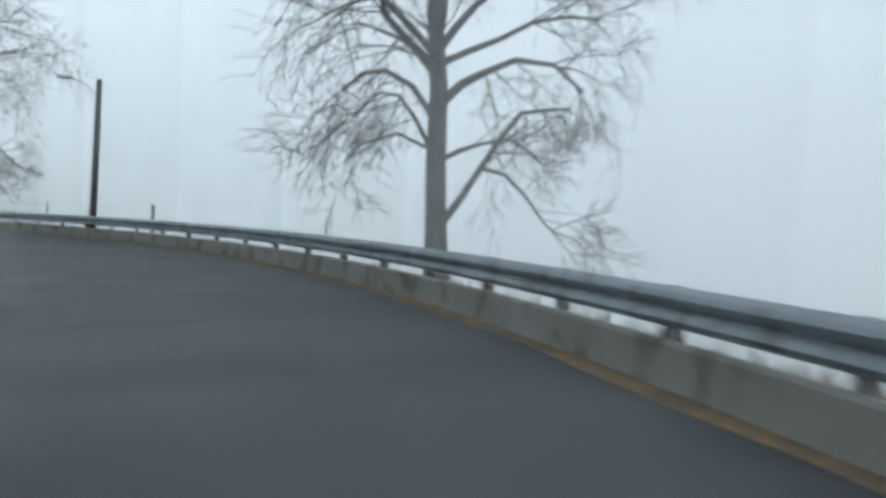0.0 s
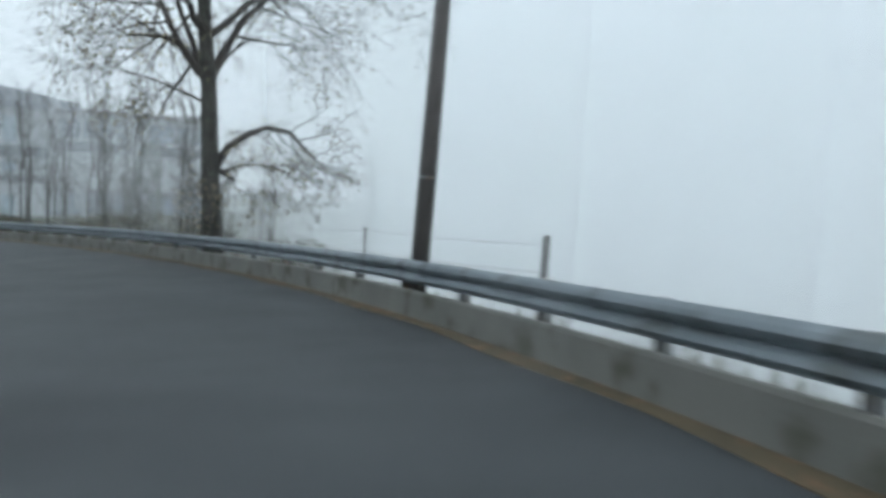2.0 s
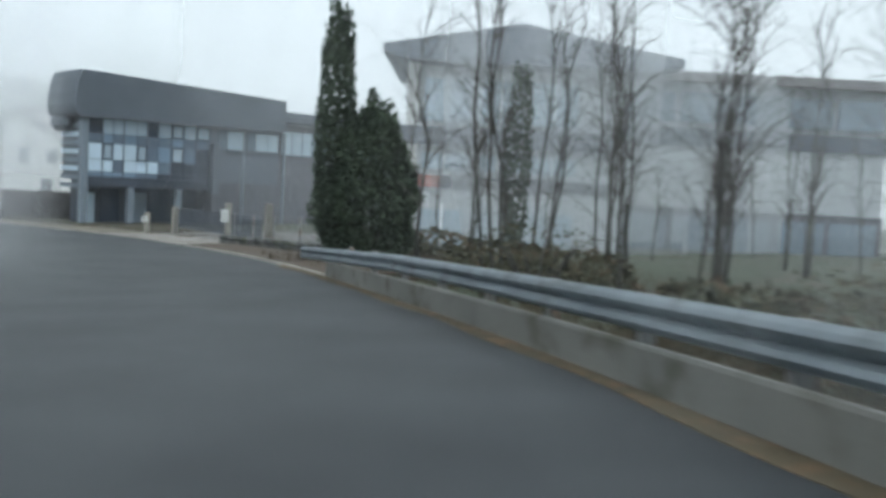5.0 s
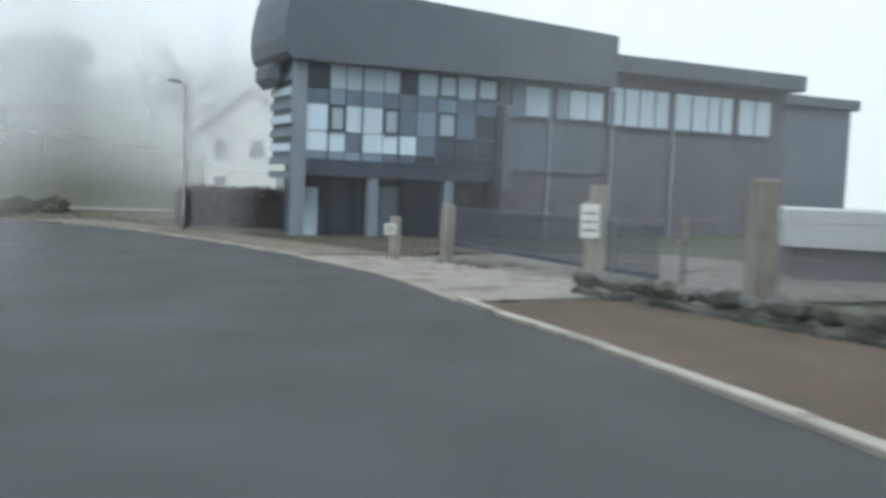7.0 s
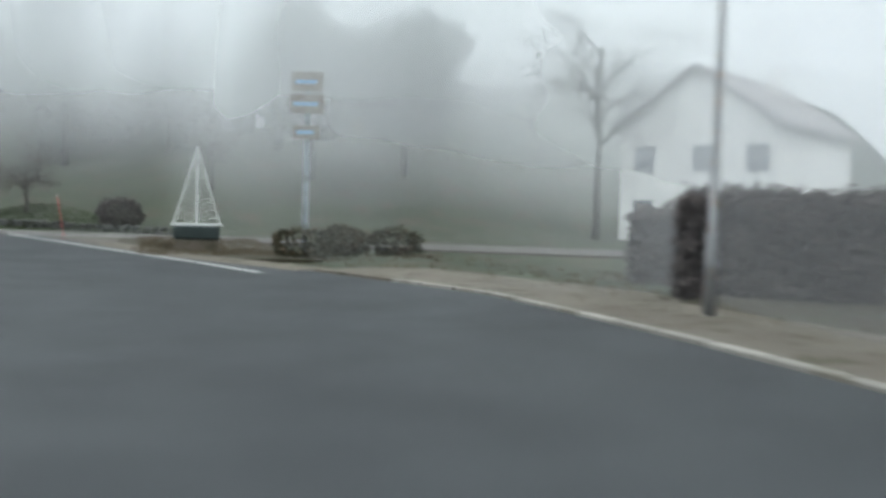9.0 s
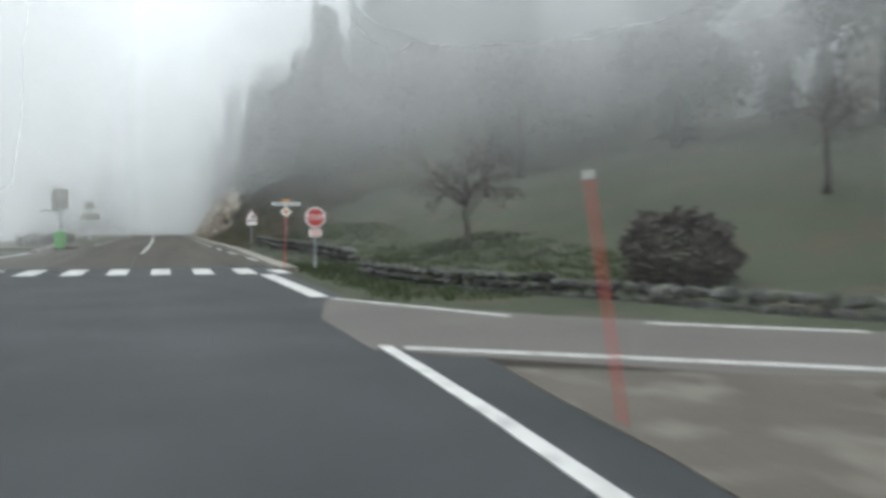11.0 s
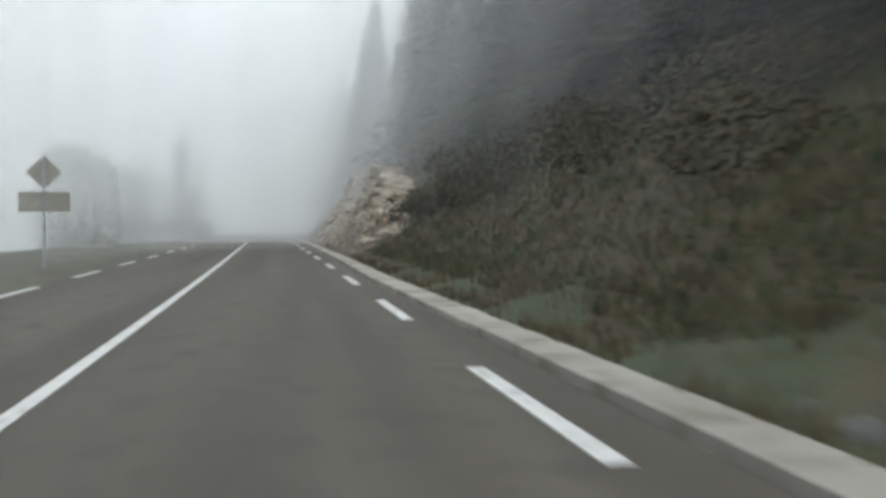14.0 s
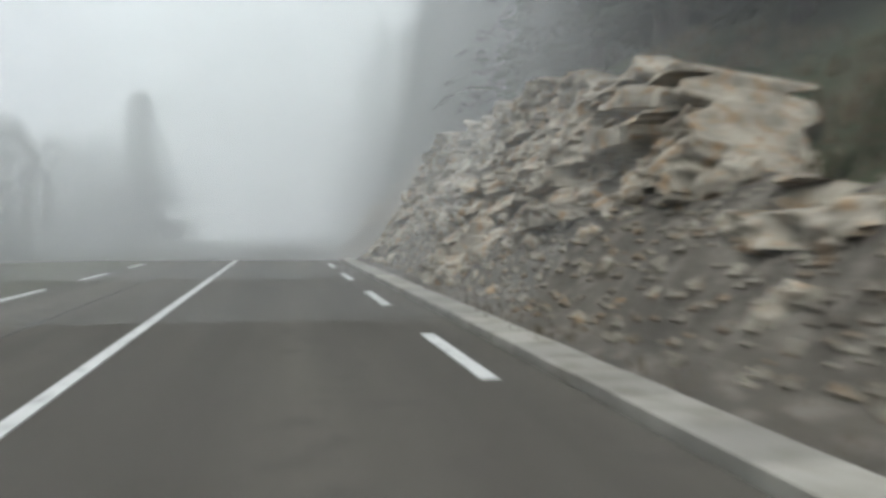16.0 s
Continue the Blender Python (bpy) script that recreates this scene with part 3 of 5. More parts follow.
def bare_tree(name, label, at, height, radius, seed, lean=0.0, leaves=0, low_limbs=(), arches=(), trunk_share=0.55, dense=False, material="bark"):
    """A leafless tree: a trunk, limbs, boughs and twigs."""
    rng = random.Random(seed)
    tree = thing(name, label, "tree", pose(at.x, at.y, at.z - 0.1, 0, 0, 0))
    bm, tw = bmesh.new(), bmesh.new()
    lf = (bmesh.new(), leaves) if leaves else None
    p, pts, rad = Vector((0, 0, 0)), [], []
    n = 7
    for i in range(n + 1):
        t = i / n
        pts.append(Vector((lean * height * t + rng.gauss(0, 0.03) * t * 3, rng.gauss(0, 0.03) * t * 3, height * trunk_share * 1.5 * t)))
        rad.append(radius * (1.25 if i == 0 else 1.0) * (1 - 0.62 * t))
    tube(bm, pts, rad, 10)
    for z, turn, length, r, up in low_limbs:
        t = z / (height * trunk_share * 1.5)
        i = min(n - 1, int(t * n))
        q = pts[i].lerp(pts[i + 1], t * n - i)
        limb(tw, lf, q, Vector((math.cos(turn), math.sin(turn), up)).normalized(), length, r, 1, rng, 1.0, dense)
    for turn, r, line in arches:
        out = Vector((math.cos(turn), math.sin(turn), 0))
        bow = [out * a + Vector((lean * z + 0.05 * math.sin(7 * a), 0.05 * math.cos(5 * a), z)) for a, z in line]
        tube(tw, bow, [r * (1 - 0.7 * i / (len(bow) - 1)) for i in range(len(bow))], 7)
        for k in range(8):
            f = rng.uniform(0.35, 1.0) * (len(bow) - 1)
            i = min(len(bow) - 2, int(f))
            limb(tw, lf, bow[i].lerp(bow[i + 1], f - i), (out * rng.uniform(0.2, 1.0) + Vector((rng.gauss(0, 0.5), rng.gauss(0, 0.5), rng.gauss(-0.2, 0.6)))).normalized(), rng.uniform(0.8, 1.7), r * 0.22, 2, rng, 1.0, dense)
    for k in range(13):
        t = rng.uniform(0.42, 1.0)
        i = min(n - 1, int(t * n))
        q = pts[i].lerp(pts[i + 1], t * n - i)
        turn = k * 2.4 + rng.uniform(-0.4, 0.4)
        limb(tw, lf, q, Vector((math.cos(turn), math.sin(turn), rng.uniform(0.5, 1.6))).normalized(), height * rng.uniform(0.2, 0.32), rad[i] * rng.uniform(0.42, 0.66), 1, rng, 0.6, dense)
    part("trunk", bm, M[material], tree, smooth=True)
    part("branchwork", tw, M["twig"], tree)["kind"] = "stuff"
    if lf:
        part("withered_leaves", lf[0], M["marcescent"], tree, "sparse withered brown leaves")
    return tree


def sapling_kinds():
    """Three thin bare saplings to copy through the thicket."""
    made = []
    for k in range(4):
        rng = random.Random(40 + k)
        tree = thing("sapling", "thin leafless sapling in a roadside thicket", "sapling", group="thicket")
        bm, tw = bmesh.new(), bmesh.new()
        for j in range(1 + k % 3):
            h = rng.uniform(7.5, 11.0)
            base = Vector((rng.gauss(0, 0.25), rng.gauss(0, 0.25), -0.2))
            pts = [base + Vector((rng.gauss(0, 0.05) * i, rng.gauss(0, 0.05) * i, h * i / 6)) for i in range(7)]
            tube(bm, pts, [0.055 * (1 - 0.8 * i / 6) for i in range(7)], 6)
            part("stem", bm, M["bark"], tree, smooth=True)
            bm = bmesh.new()
            for _ in range(20):
                t = rng.uniform(0.2, 0.98) * 6
                i = int(min(5, t))
                turn = rng.uniform(0, math.tau)
                limb(tw, None, pts[i].lerp(pts[i + 1], t - i), Vector((math.cos(turn), math.sin(turn), rng.uniform(1.4, 3.2))).normalized(), rng.uniform(0.9, 2.6) * (1.2 - t / 9), 0.02, 3, rng, 0.3)
        bm.free()
        part("twig_spray", tw, M["twig"], tree)["kind"] = "stuff"
        made.append(tree)
    return made


def spruce(seed, height, width):
    """A spruce: whorls of drooping boughs made of many short needle sprays."""
    rng = random.Random(seed)
    tree = thing("spruce_tree", "dark green spruce on a misty hillside", "tree", group="hillside spruces")
    bm = bmesh.new()
    tube(bm, [(0, 0, -0.8), (0, 0, height * 0.5), (0, 0, height)], [height * 0.016, height * 0.010, 0.02], 7)
    part("trunk", bm, M["bark"], tree, smooth=True)
    cr = bmesh.new()
    z = height * 0.10
    while z < height * 0.985:
        t = z / height
        reach = width * (1 - t) ** 0.85 * rng.uniform(0.8, 1.12) + 0.15
        for k in range(max(6, int(13 * (1 - t)) + 5)):
            turn = rng.uniform(0, math.tau)
            out = Vector((math.cos(turn), math.sin(turn), 0))
            side = Vector((-out.y, out.x, 0))
            r = reach * rng.uniform(0.72, 1.1)
            n = max(3, int(r / 0.26))
            for i in range(n):
                a = r * (i + 0.1) / n
                c = out * a + Vector((0, 0, z - a * 0.32 + rng.gauss(0, 0.06)))
                w = (0.16 + 0.30 * (1 - i / n)) * rng.uniform(0.5, 1.2)
                tip = out * (r / n * 1.1) + Vector((0, 0, -0.1 - rng.random() * 0.2))
                for sg in (-1, -0.45, 0.45, 1):
                    b = c + side * sg * w * rng.uniform(0.5, 1.1) - Vector((0, 0, rng.uniform(0.02, 0.25)))
                    cr.faces.new([cr.verts.new(q) for q in (b - side * 0.05, b + side * 0.05, b + tip * rng.uniform(0.7, 1.3) + side * sg * 0.12)])
                    cr.faces.new([cr.verts.new(q) for q in (c, b + side * 0.04, b - Vector((0, 0, 0.10)))])
        z += 0.34 + 0.16 * (1 - t)
    part("crown", cr, M["spruce"], tree)
    return tree


def clump(name, label, category, m, radii, leaves, size, material, seed, stems=0, kind="", flat=1.0, cone=0.0):
    """A leafy mass of many small leaves over a few stems, uneven in outline; cone narrows it towards the top."""
    rng = random.Random(seed)
    bush = thing(name, label, category, m, kind=kind)
    lf = bmesh.new()
    for _ in range(leaves):
        u = Vector((rng.gauss(0, 1), rng.gauss(0, 1), rng.gauss(0, 1))).normalized()
        bulge = 1.0 + 0.30 * noise.noise(u * 2.1 + Vector((seed * 1.7, 0, 0))) + 0.14 * noise.noise(u * 6 + Vector((0, seed, 0)))
        r = bulge * rng.uniform(0.55, 1.0) ** 0.4
        hz = 0.5 + 0.5 * u.z * r * flat
        thin = 1.0 - cone * max(0.0, hz)
        c = Vector((u.x * radii[0] * r * thin, u.y * radii[1] * r * thin, max(0.02, radii[2] * (1 + u.z * r))))
        a = Vector((rng.gauss(0, 1), rng.gauss(0, 1), rng.gauss(0, 1))).normalized() * size * rng.uniform(0.6, 1.3)
        b = a.orthogonal().normalized() * size * rng.uniform(0.3, 0.7)
        lf.faces.new([lf.verts.new(c + q) for q in (-a, b, a, -b)])
    part("foliage", lf, M[material], bush)["kind"] = "stuff"
    if stems:
        bm = bmesh.new()
        for k in range(stems):
            turn = k * 2.4
            tube(bm, [(0.1 * math.cos(turn), 0.1 * math.sin(turn), -0.15), (radii[0] * 0.3 * math.cos(turn), radii[1] * 0.3 * math.sin(turn), radii[2] * 0.8),
                      (radii[0] * 0.55 * math.cos(turn), radii[1] * 0.55 * math.sin(turn), radii[2] * 1.5)], [0.05, 0.035, 0.012], 5)
        part("stemwork", bm, M["bark"], bush)["kind"] = "stuff"
    return bush


def at_pose(s, l, dz=0.0, turn=0.0):
    p = put(s, l, dz)
    return pose(p.x, p.y, p.z, 0, 0, turn)


bare_tree("tree", "tall leafless tree with spreading limbs behind the guardrail", put(16.9, 5.55), 12.5, 0.25, 3, lean=-0.055, dense=True,
          low_limbs=((5.0, radians(140), 3.0, 0.09, 1.6), (5.1, radians(-10), 3.2, 0.10, 1.9), (4.6, radians(80), 2.6, 0.08, 1.2), (4.5, radians(-100), 2.6, 0.08, 1.1)),
          arches=((radians(-17), 0.085, ((0.12, 1.75), (0.5, 2.25), (0.9, 2.9), (1.3, 3.5), (1.7, 4.0), (2.2, 4.1), (2.7, 4.15))), (radians(-22), 0.05, ((0.9, 2.85), (1.4, 2.75), (1.8, 2.3), (2.15, 1.8), (2.5, 1.6))),
                  (radians(-10), 0.06, ((0.1, 3.0), (0.5, 3.2), (0.9, 3.35), (1.6, 3.45), (2.2, 3.0))), (radians(-17), 0.11, ((0.05, 4.1), (0.45, 4.5), (0.9, 4.75), (1.6, 5.05), (2.4, 5.0), (2.9, 4.5))),
                  (radians(163), 0.065, ((0.05, 2.85), (0.25, 3.3), (0.45, 3.75), (0.75, 4.2), (1.2, 4.25), (1.5, 3.9))), (radians(158), 0.075, ((0.1, 3.8), (0.5, 4.4), (1.1, 4.7), (1.5, 4.6), (2.0, 4.25))),
                  (radians(170), 0.04, ((0.1, 3.15), (0.8, 3.45), (1.5, 3.2), (1.95, 2.8)))))
bare_tree("tree", "tall tree with dark trunk and sparse withered leaves", put(46.9, 3.78), 14.0, 0.29, 8, lean=-0.05, leaves=2, dense=True,
          low_limbs=((5.0, radians(200), 4.5, 0.12, 1.3), (5.2, radians(10), 4.6, 0.13, 1.6), (6.2, radians(0), 4.4, 0.10, 1.0), (4.6, radians(100), 3.4, 0.07, 0.6), (4.4, radians(195), 2.6, 0.05, 0.5)),
          arches=((radians(14), 0.12, ((0.1, 2.8), (0.5, 3.35), (1.0, 3.75), (1.6, 3.95), (2.1, 3.85), (2.5, 3.5), (2.8, 3.15))), (radians(10), 0.09, ((0.1, 2.75), (0.45, 2.6), (0.7, 2.45))), (radians(30), 0.04, ((0.1, 2.6), (0.9, 2.9), (1.8, 2.9), (2.7, 2.4)))))


# ---- street furniture on the bend ----
def utility_pole():
    p = put(33.85, 3.24)
    pole = thing("lamp_pole", "leaning dark utility pole with a small street lamp", "pole", pose(p.x, p.y, p.z, 0, 1.6, heading(32) - 30))
    bm = bmesh.new()
    tube(bm, [(0, 0, -0.4), (0, 0, 2.6), (0, 0, 5.65)], [0.13, 0.12, 0.095], 12)
    part("shaft", bm, M["pole_wood"], pole, smooth=True)
    bm = bmesh.new()
    tube(bm, [(-0.08, 0, 5.1), (-0.5, 0.2, 5.45), (-1.05, 0.4, 5.65)], [0.025, 0.025, 0.025], 6)
    part("arm", bm, M["dull_steel"], pole)
    bm = bmesh.new()
    box(bm, -1.5, -1.0, 0.3, 0.52, 5.58, 5.72, 0.03)
    part("lamp_head", bm, M["galvanised"], pole, "grey lamp head")
    bm = bmesh.new()
    tube(bm, [(0, 0, 1.95), (0, 0, 1.99)], [0.134, 0.134], 12)
    part("band", bm, M["dull_steel"], pole)


def wire_fence():
    fence = thing("wire_fence", "post and wire fence in wet grass", "fence")
    spots = [put(s, l) for s, l in ((38.6, 8.3), (46, 8.0), (53, 8.4), (60, 9.0), (68, 9.6))]
    bm = bmesh.new()
    tube(bm, [(0, 0, -0.3), (0, 0, 2.55), (0, 0, 2.62)], [0.085, 0.08, 0.05], 8)
    me = finish(bm, "post", M["pole_wood"])
    bm = bmesh.new()
    tube(bm, [(0, 0, -0.3), (0, 0, 2.5)], [0.03, 0.028], 6)
    thin = finish(bm, "stake", M["pole_wood"])
    for k, p in enumerate(spots):
        ob = new("post", me) if k == 0 else new("stake", thin)
        ob.parent, ob.matrix_basis = fence, pose(p.x, p.y, p.z, random.uniform(-2, 2), random.uniform(-2, 2), random.uniform(0, 360))
    for h in (1.2, 1.8, 2.4):
        bm = bmesh.new()
        for a, b in zip(spots, spots[1:]):
            tube(bm, [a + Vector((0, 0, h)), (a + b) / 2 + Vector((0, 0, h - 0.05)), b + Vector((0, 0, h))], [0.010] * 3, 4)
        part("wire", bm, M["dull_steel"], fence)


utility_pole()
wire_fence()
kinds = sapling_kinds()
rng = random.Random(7)
for k, (s0, s1, l0, l1) in enumerate(((55, 92, 5.2, 12), (60, 95, 9, 22), (72, 100, 16, 30))):
    for j in range((22, 20, 10)[k]):
        src = kinds[rng.randrange(4)]
        p = put(rng.uniform(s0, s1), rng.uniform(l0, l1))
        if 92 < along(p.x, p.y)[0] and along(p.x, p.y)[1] < 11:
            continue
        sc = rng.uniform(0.5, 1.1)
        copy_thing(src, pose(p.x, p.y, p.z, rng.uniform(-4, 4), rng.uniform(-4, 4), rng.uniform(0, 360)) @ Matrix.Scale(sc, 4))
for j, src in enumerate(kinds):
    src.matrix_basis = at_pose(57 + 6 * j, 7 + j)
for j in range(14):
    s, l = rng.uniform(50, 78), rng.uniform(5.2, 9.5)
    clump("hazel_bush", "dense yellowish brown bush behind the guardrail", "bush", at_pose(s, l, -0.1), (1.5, 1.3, rng.uniform(0.8, 1.4)), 1000, 0.05, "bramble", 130 + j, stems=9)
for j in range(11):
    s, l = rng.uniform(52, 90), rng.uniform(5.5, 14)
    clump("bramble_bush", "tangled bramble and dead undergrowth behind the guardrail", "bush", at_pose(s, l, -0.1), (1.6, 1.3, rng.uniform(0.5, 0.9)), 900, 0.10, "bramble", 100 + j, stems=3)
clump("ivy_column", "dead trunk thickly covered in dark ivy", "ivy trunk", at_pose(89, 13.5), (0.55, 0.55, 3.6), 2200, 0.10, "ivy", 31, stems=2, flat=1.0)
clump("ivy_column", "thick trunk covered in dark ivy among saplings", "ivy trunk", at_pose(72, 13.5), (0.9, 0.9, 3.4), 2600, 0.10, "ivy", 32, stems=2)
clump("thuja_tree", "tall narrow dark thuja column", "tree", pose(-36.3, 74.7, lie(-36.3, 74.7) - 0.1), (0.6, 0.6, 3.8), 7500, 0.08, "thuja", 33, stems=2, cone=0.1)
clump("thuja_tree", "broad dark thuja bush at the end of the guardrail", "tree", pose(-35.6, 75.5, lie(-35.6, 75.5) - 0.1), (2.0, 1.9, 2.45), 15000, 0.085, "thuja", 34, stems=4, cone=0.5)


# ---- the office building with its curtain wall ----
def office_building():
    u, inn = Vector((0.24, 0.971, 0)), Vector((-0.971, 0.24, 0))
    m = Matrix(((u.x, inn.x, 0, -69.6), (u.y, inn.y, 0, 89.4), (0, 0, 1, 0.0), (0, 0, 0, 1)))
    b = thing("office_building", "dark grey three-storey office building with a pale blue curtain wall", "building", m)

    def slab(name, dims, material, label="", bevel=0.0, parent=b):
        bm = bmesh.new()
        box(bm, *dims, bevel)
        return part(name, bm, M[material], parent, label)

    slab("wall", (0.6, 26.0, 1.6, 3.7, -1.0, 3.3), "navy", "recessed anthracite ground floor")
    slab("wall", (5.0, 26.0, 3.7, 13.0, -1.0, 7.2), "clad")
    slab("wall", (0.05, 14.4, 0.18, 3.7, 3.3, 7.15), "clad")
    slab("wall", (14.4, 26.0, 0.5, 12.0, 3.3, 7.9), "louvre")
    slab("wall", (9.2, 26.0, 0.3, 1.6, -1.0, 5.2), "louvre", "brown-grey clad lower front")
    bm = bmesh.new()
    prism(bm, ((-0.5, 7.1), (14.45, 7.2), (14.45, 9.45), (-0.4, 10.05), (-0.6, 9.5), (-0.78, 8.6), (-0.82, 7.9), (-0.72, 7.35)), -0.6, 4.3)
    bmesh.ops.recalc_face_normals(bm, faces=bm.faces[:])
    part("roof", bm, M["roof_edge"], b, "deep dark overhanging roof edge")
    slab("roof", (5.0, 14.3, 4.32, 13.4, 7.2, 9.3), "roof_edge")
    slab("end_fin", (-0.7, 0.0, 1.6, 4.25, 6.2, 7.34), "roof_edge", "rounded dark end of the roof", 0.35)
    slab("wall", (26.0, 34.0, 3.0, 12.0, -1.0, 7.6), "clad", "plain grey link block")
    slab("roof", (26.42, 34.3, 2.6, 12.4, 7.6, 8.2), "roof_edge", "flat roof of the link block", 0.04)
    slab("roof", (14.47, 26.4, -0.5, 14.4, 7.9, 8.7), "roof_edge", "lower dark flat roof", 0.04)
    slab("column", (-0.28, 0.22, -0.25, 0.2, -1.0, 7.1), "column", "blue-grey corner column", 0.02)
    for x in (3.2, 6.6):
        slab("column", (x - 0.2, x + 0.2, 0.1, 0.5, -1.0, 3.3), "column", "blue-grey column", 0.02)
    slab("fin", (8.8, 9.25, -0.5, 0.3, 2.5, 6.0), "clad", "dark projecting wall fin", 0.02)
    for x in (11.5, 14.9, 18.5):
        slab("downpipe", (x - 0.07, x + 0.07, 0.12, 0.28, -0.3, 7.1), "column", "pale vertical pipe", 0.02)
    # curtain wall: panes and panels in a grid of recessed joints, from the sill row up to the top windows
    xs = [0.3, 1.2, 1.9, 2.6, 3.5, 4.2, 5.0, 5.9, 6.8, 7.7, 8.75]
    rows = ((3.4, 3.72), (3.72, 4.5), (4.5, 5.55), (5.55, 6.15), (6.15, 7.1))
    # stepped n cells at lower right: a dark reflection put into panel colour
    looks = ("llllmmnnnn", "ppmpppmnnn", "pwppwmlwmn", "mlmlmmmlmm", "dggggdgwgw")
    kinds_of = {"p": "pale_panel", "w": "pale_glass", "l": "mid_panel", "m": "slate_panel", "n": "navy", "g": "pale_glass", "d": "dark_pane"}
    for (z0, z1), line in zip(rows, looks):
        for k, c in enumerate(line):
            glazed = c in "wgd"
            cell = slab("pane" if glazed else "panel", (xs[k] + 0.02, xs[k + 1] - 0.02, 0.04 if c == "w" else 0.06, 0.17, z0 + 0.02, z1 - 0.02), kinds_of[c])
            if c == "w":
                for d in ((xs[k], xs[k] + 0.1, z0, z1), (xs[k + 1] - 0.1, xs[k + 1], z0, z1), (xs[k] + 0.1, xs[k + 1] - 0.1, z0, z0 + 0.1), (xs[k] + 0.1, xs[k + 1] - 0.1, z1 - 0.1, z1)):
                    slab("window_frame", (d[0], d[1], -0.03, 0.1, d[2], d[3]), "navy", parent=cell)
    for x in xs[1:-1:2]:
        slab("mullion", (x - 0.03, x + 0.03, 0.0, 0.058, 3.4, 7.1), "clad")
    slab("fascia", (0.3, 8.75, 0.04, 0.2, 2.75, 3.36), "navy", "dark band under the curtain wall")
    # the top storey on: ribbon windows between dark posts, each with its sill
    for x0, x1 in ((9.4, 10.1), (10.1, 11.4), (11.7, 12.4), (12.4, 13.4), (13.4, 14.3)):
        pane = slab("pane", (x0 + 0.04, x1 - 0.04, 0.08, 0.17, 5.7, 6.95), "pale_glass" if x1 - x0 > 0.8 else "pane")
        slab("window_sill", (x0 + 0.02, x1 - 0.02, 0.0, 0.1, 5.62, 5.7), "clad", parent=pane)
    for x0, x1 in ((14.8, 16.6), (16.6, 18.4), (18.7, 20.8), (20.8, 22.4), (22.8, 25.0)):
        pane = slab("pane", (x0 + 0.05, x1 - 0.05, 0.4, 0.52, 5.6, 7.3), "pale_glass")
        slab("window_sill", (x0 + 0.02, x1 - 0.02, 0.3, 0.42, 5.5, 5.6), "clad", parent=pane)
        slab("mullion", ((x0 + x1) / 2 - 0.03, (x0 + x1) / 2 + 0.03, 0.36, 0.398, 5.6, 7.3), "clad", parent=pane)
    # the side wall: bands of pale louvres with dark gaps
    for z in (2.6, 3.15, 3.7, 4.25, 4.8, 5.35, 5.9, 6.45):
        slab("louvre_band", (-0.1, 0.06, 0.4, 3.65, z, z + 0.3), "column" if z not in (3.7, 4.8, 5.9) else "pale_panel")
    # ground floor: doors, a notice, dark glazing
    slab("door", (0.65, 1.35, 1.5, 1.62, 0.0, 2.3), "pale_panel", "pale glazed door")
    slab("door", (3.9, 4.9, 1.5, 1.62, 0.0, 2.4), "pane", "glazed entrance door")
    slab("window", (5.1, 8.6, 1.5, 1.62, 0.4, 2.8), "dark_pane", "dark ground floor glazing")
    slab("window", (1.7, 3.0, 1.5, 1.62, 0.1, 2.6), "dark_pane", "dark ground floor glazing")
    return b


office_building()


def gable_house(name, label, m, w, d, h, rise, wall, over=0.5, chimney=True, windows=()):
    house = thing(name, label, "house", m)
    bm = bmesh.new()
    prism(bm, ((-w / 2, -1.5), (w / 2, -1.5), (w / 2, h), (0, h + rise), (-w / 2, h)), -d / 2, d / 2)
    bmesh.ops.recalc_face_normals(bm, faces=bm.faces[:])
    part("wall", bm, M[wall], house)
    for sg in (-1, 1):
        bm = bmesh.new()
        k = rise / (w / 2)
        prism(bm, ((sg * -0.0, h + rise + 0.03), (sg * (w / 2 + over), h - over * k + 0.03), (sg * (w / 2 + over), h - over * k + 0.25), (0, h + rise + 0.28)), -d / 2 - over, d / 2 + over)
        bmesh.ops.recalc_face_normals(bm, faces=bm.faces[:])
        part("roof", bm, M["roof"], house, "weathered grey roof slope")
    if chimney:
        bm = bmesh.new()
        box(bm, w * 0.12, w * 0.12 + 0.6, d * 0.1, d * 0.1 + 0.6, h + rise * 0.4, h + rise + 0.8, 0.02)
        part("chimney", bm, M[wall], house)
    for x, z, face in windows:
        y = -d / 2 if face < 0 else d / 2
        fr = bmesh.new()
        for q in ((x - 0.6, x - 0.5, z - 0.7, z + 0.7), (x + 0.5, x + 0.6, z - 0.7, z + 0.7), (x - 0.5, x + 0.5, z - 0.7, z - 0.6), (x - 0.5, x + 0.5, z + 0.6, z + 0.7)):
            box(fr, q[0], q[1], y - 0.06, y + 0.06, q[2], q[3])
        win = part("window", fr, M["clad"], house)
        bm = bmesh.new()
        box(bm, x - 0.5, x + 0.5, y - 0.03, y + 0.03, z - 0.6, z + 0.6)
        part("pane", bm, M["dark_pane"], win)
    return house


gable_house("house", "white house with grey roof and chimney in mist", pose(-110.3, 113.0, 0, 0, 0, 30), 9, 11, 6.4, 3.0, "white_wall", windows=((-3, 4.6, -1), (0.5, 4.6, -1), (3.5, 4.6, -1), (-3, 1.6, -1), (3, 1.6, -1)))
gable_house("house", "ochre house with steep grey gable on the hillside", pose(-146, 95.5, 6.5, 0, 0, 80), 8.5, 11, 5.0, 3.6, "ochre_wall", chimney=False, windows=((-2, 3.6, -1), (2, 3.6, -1)))


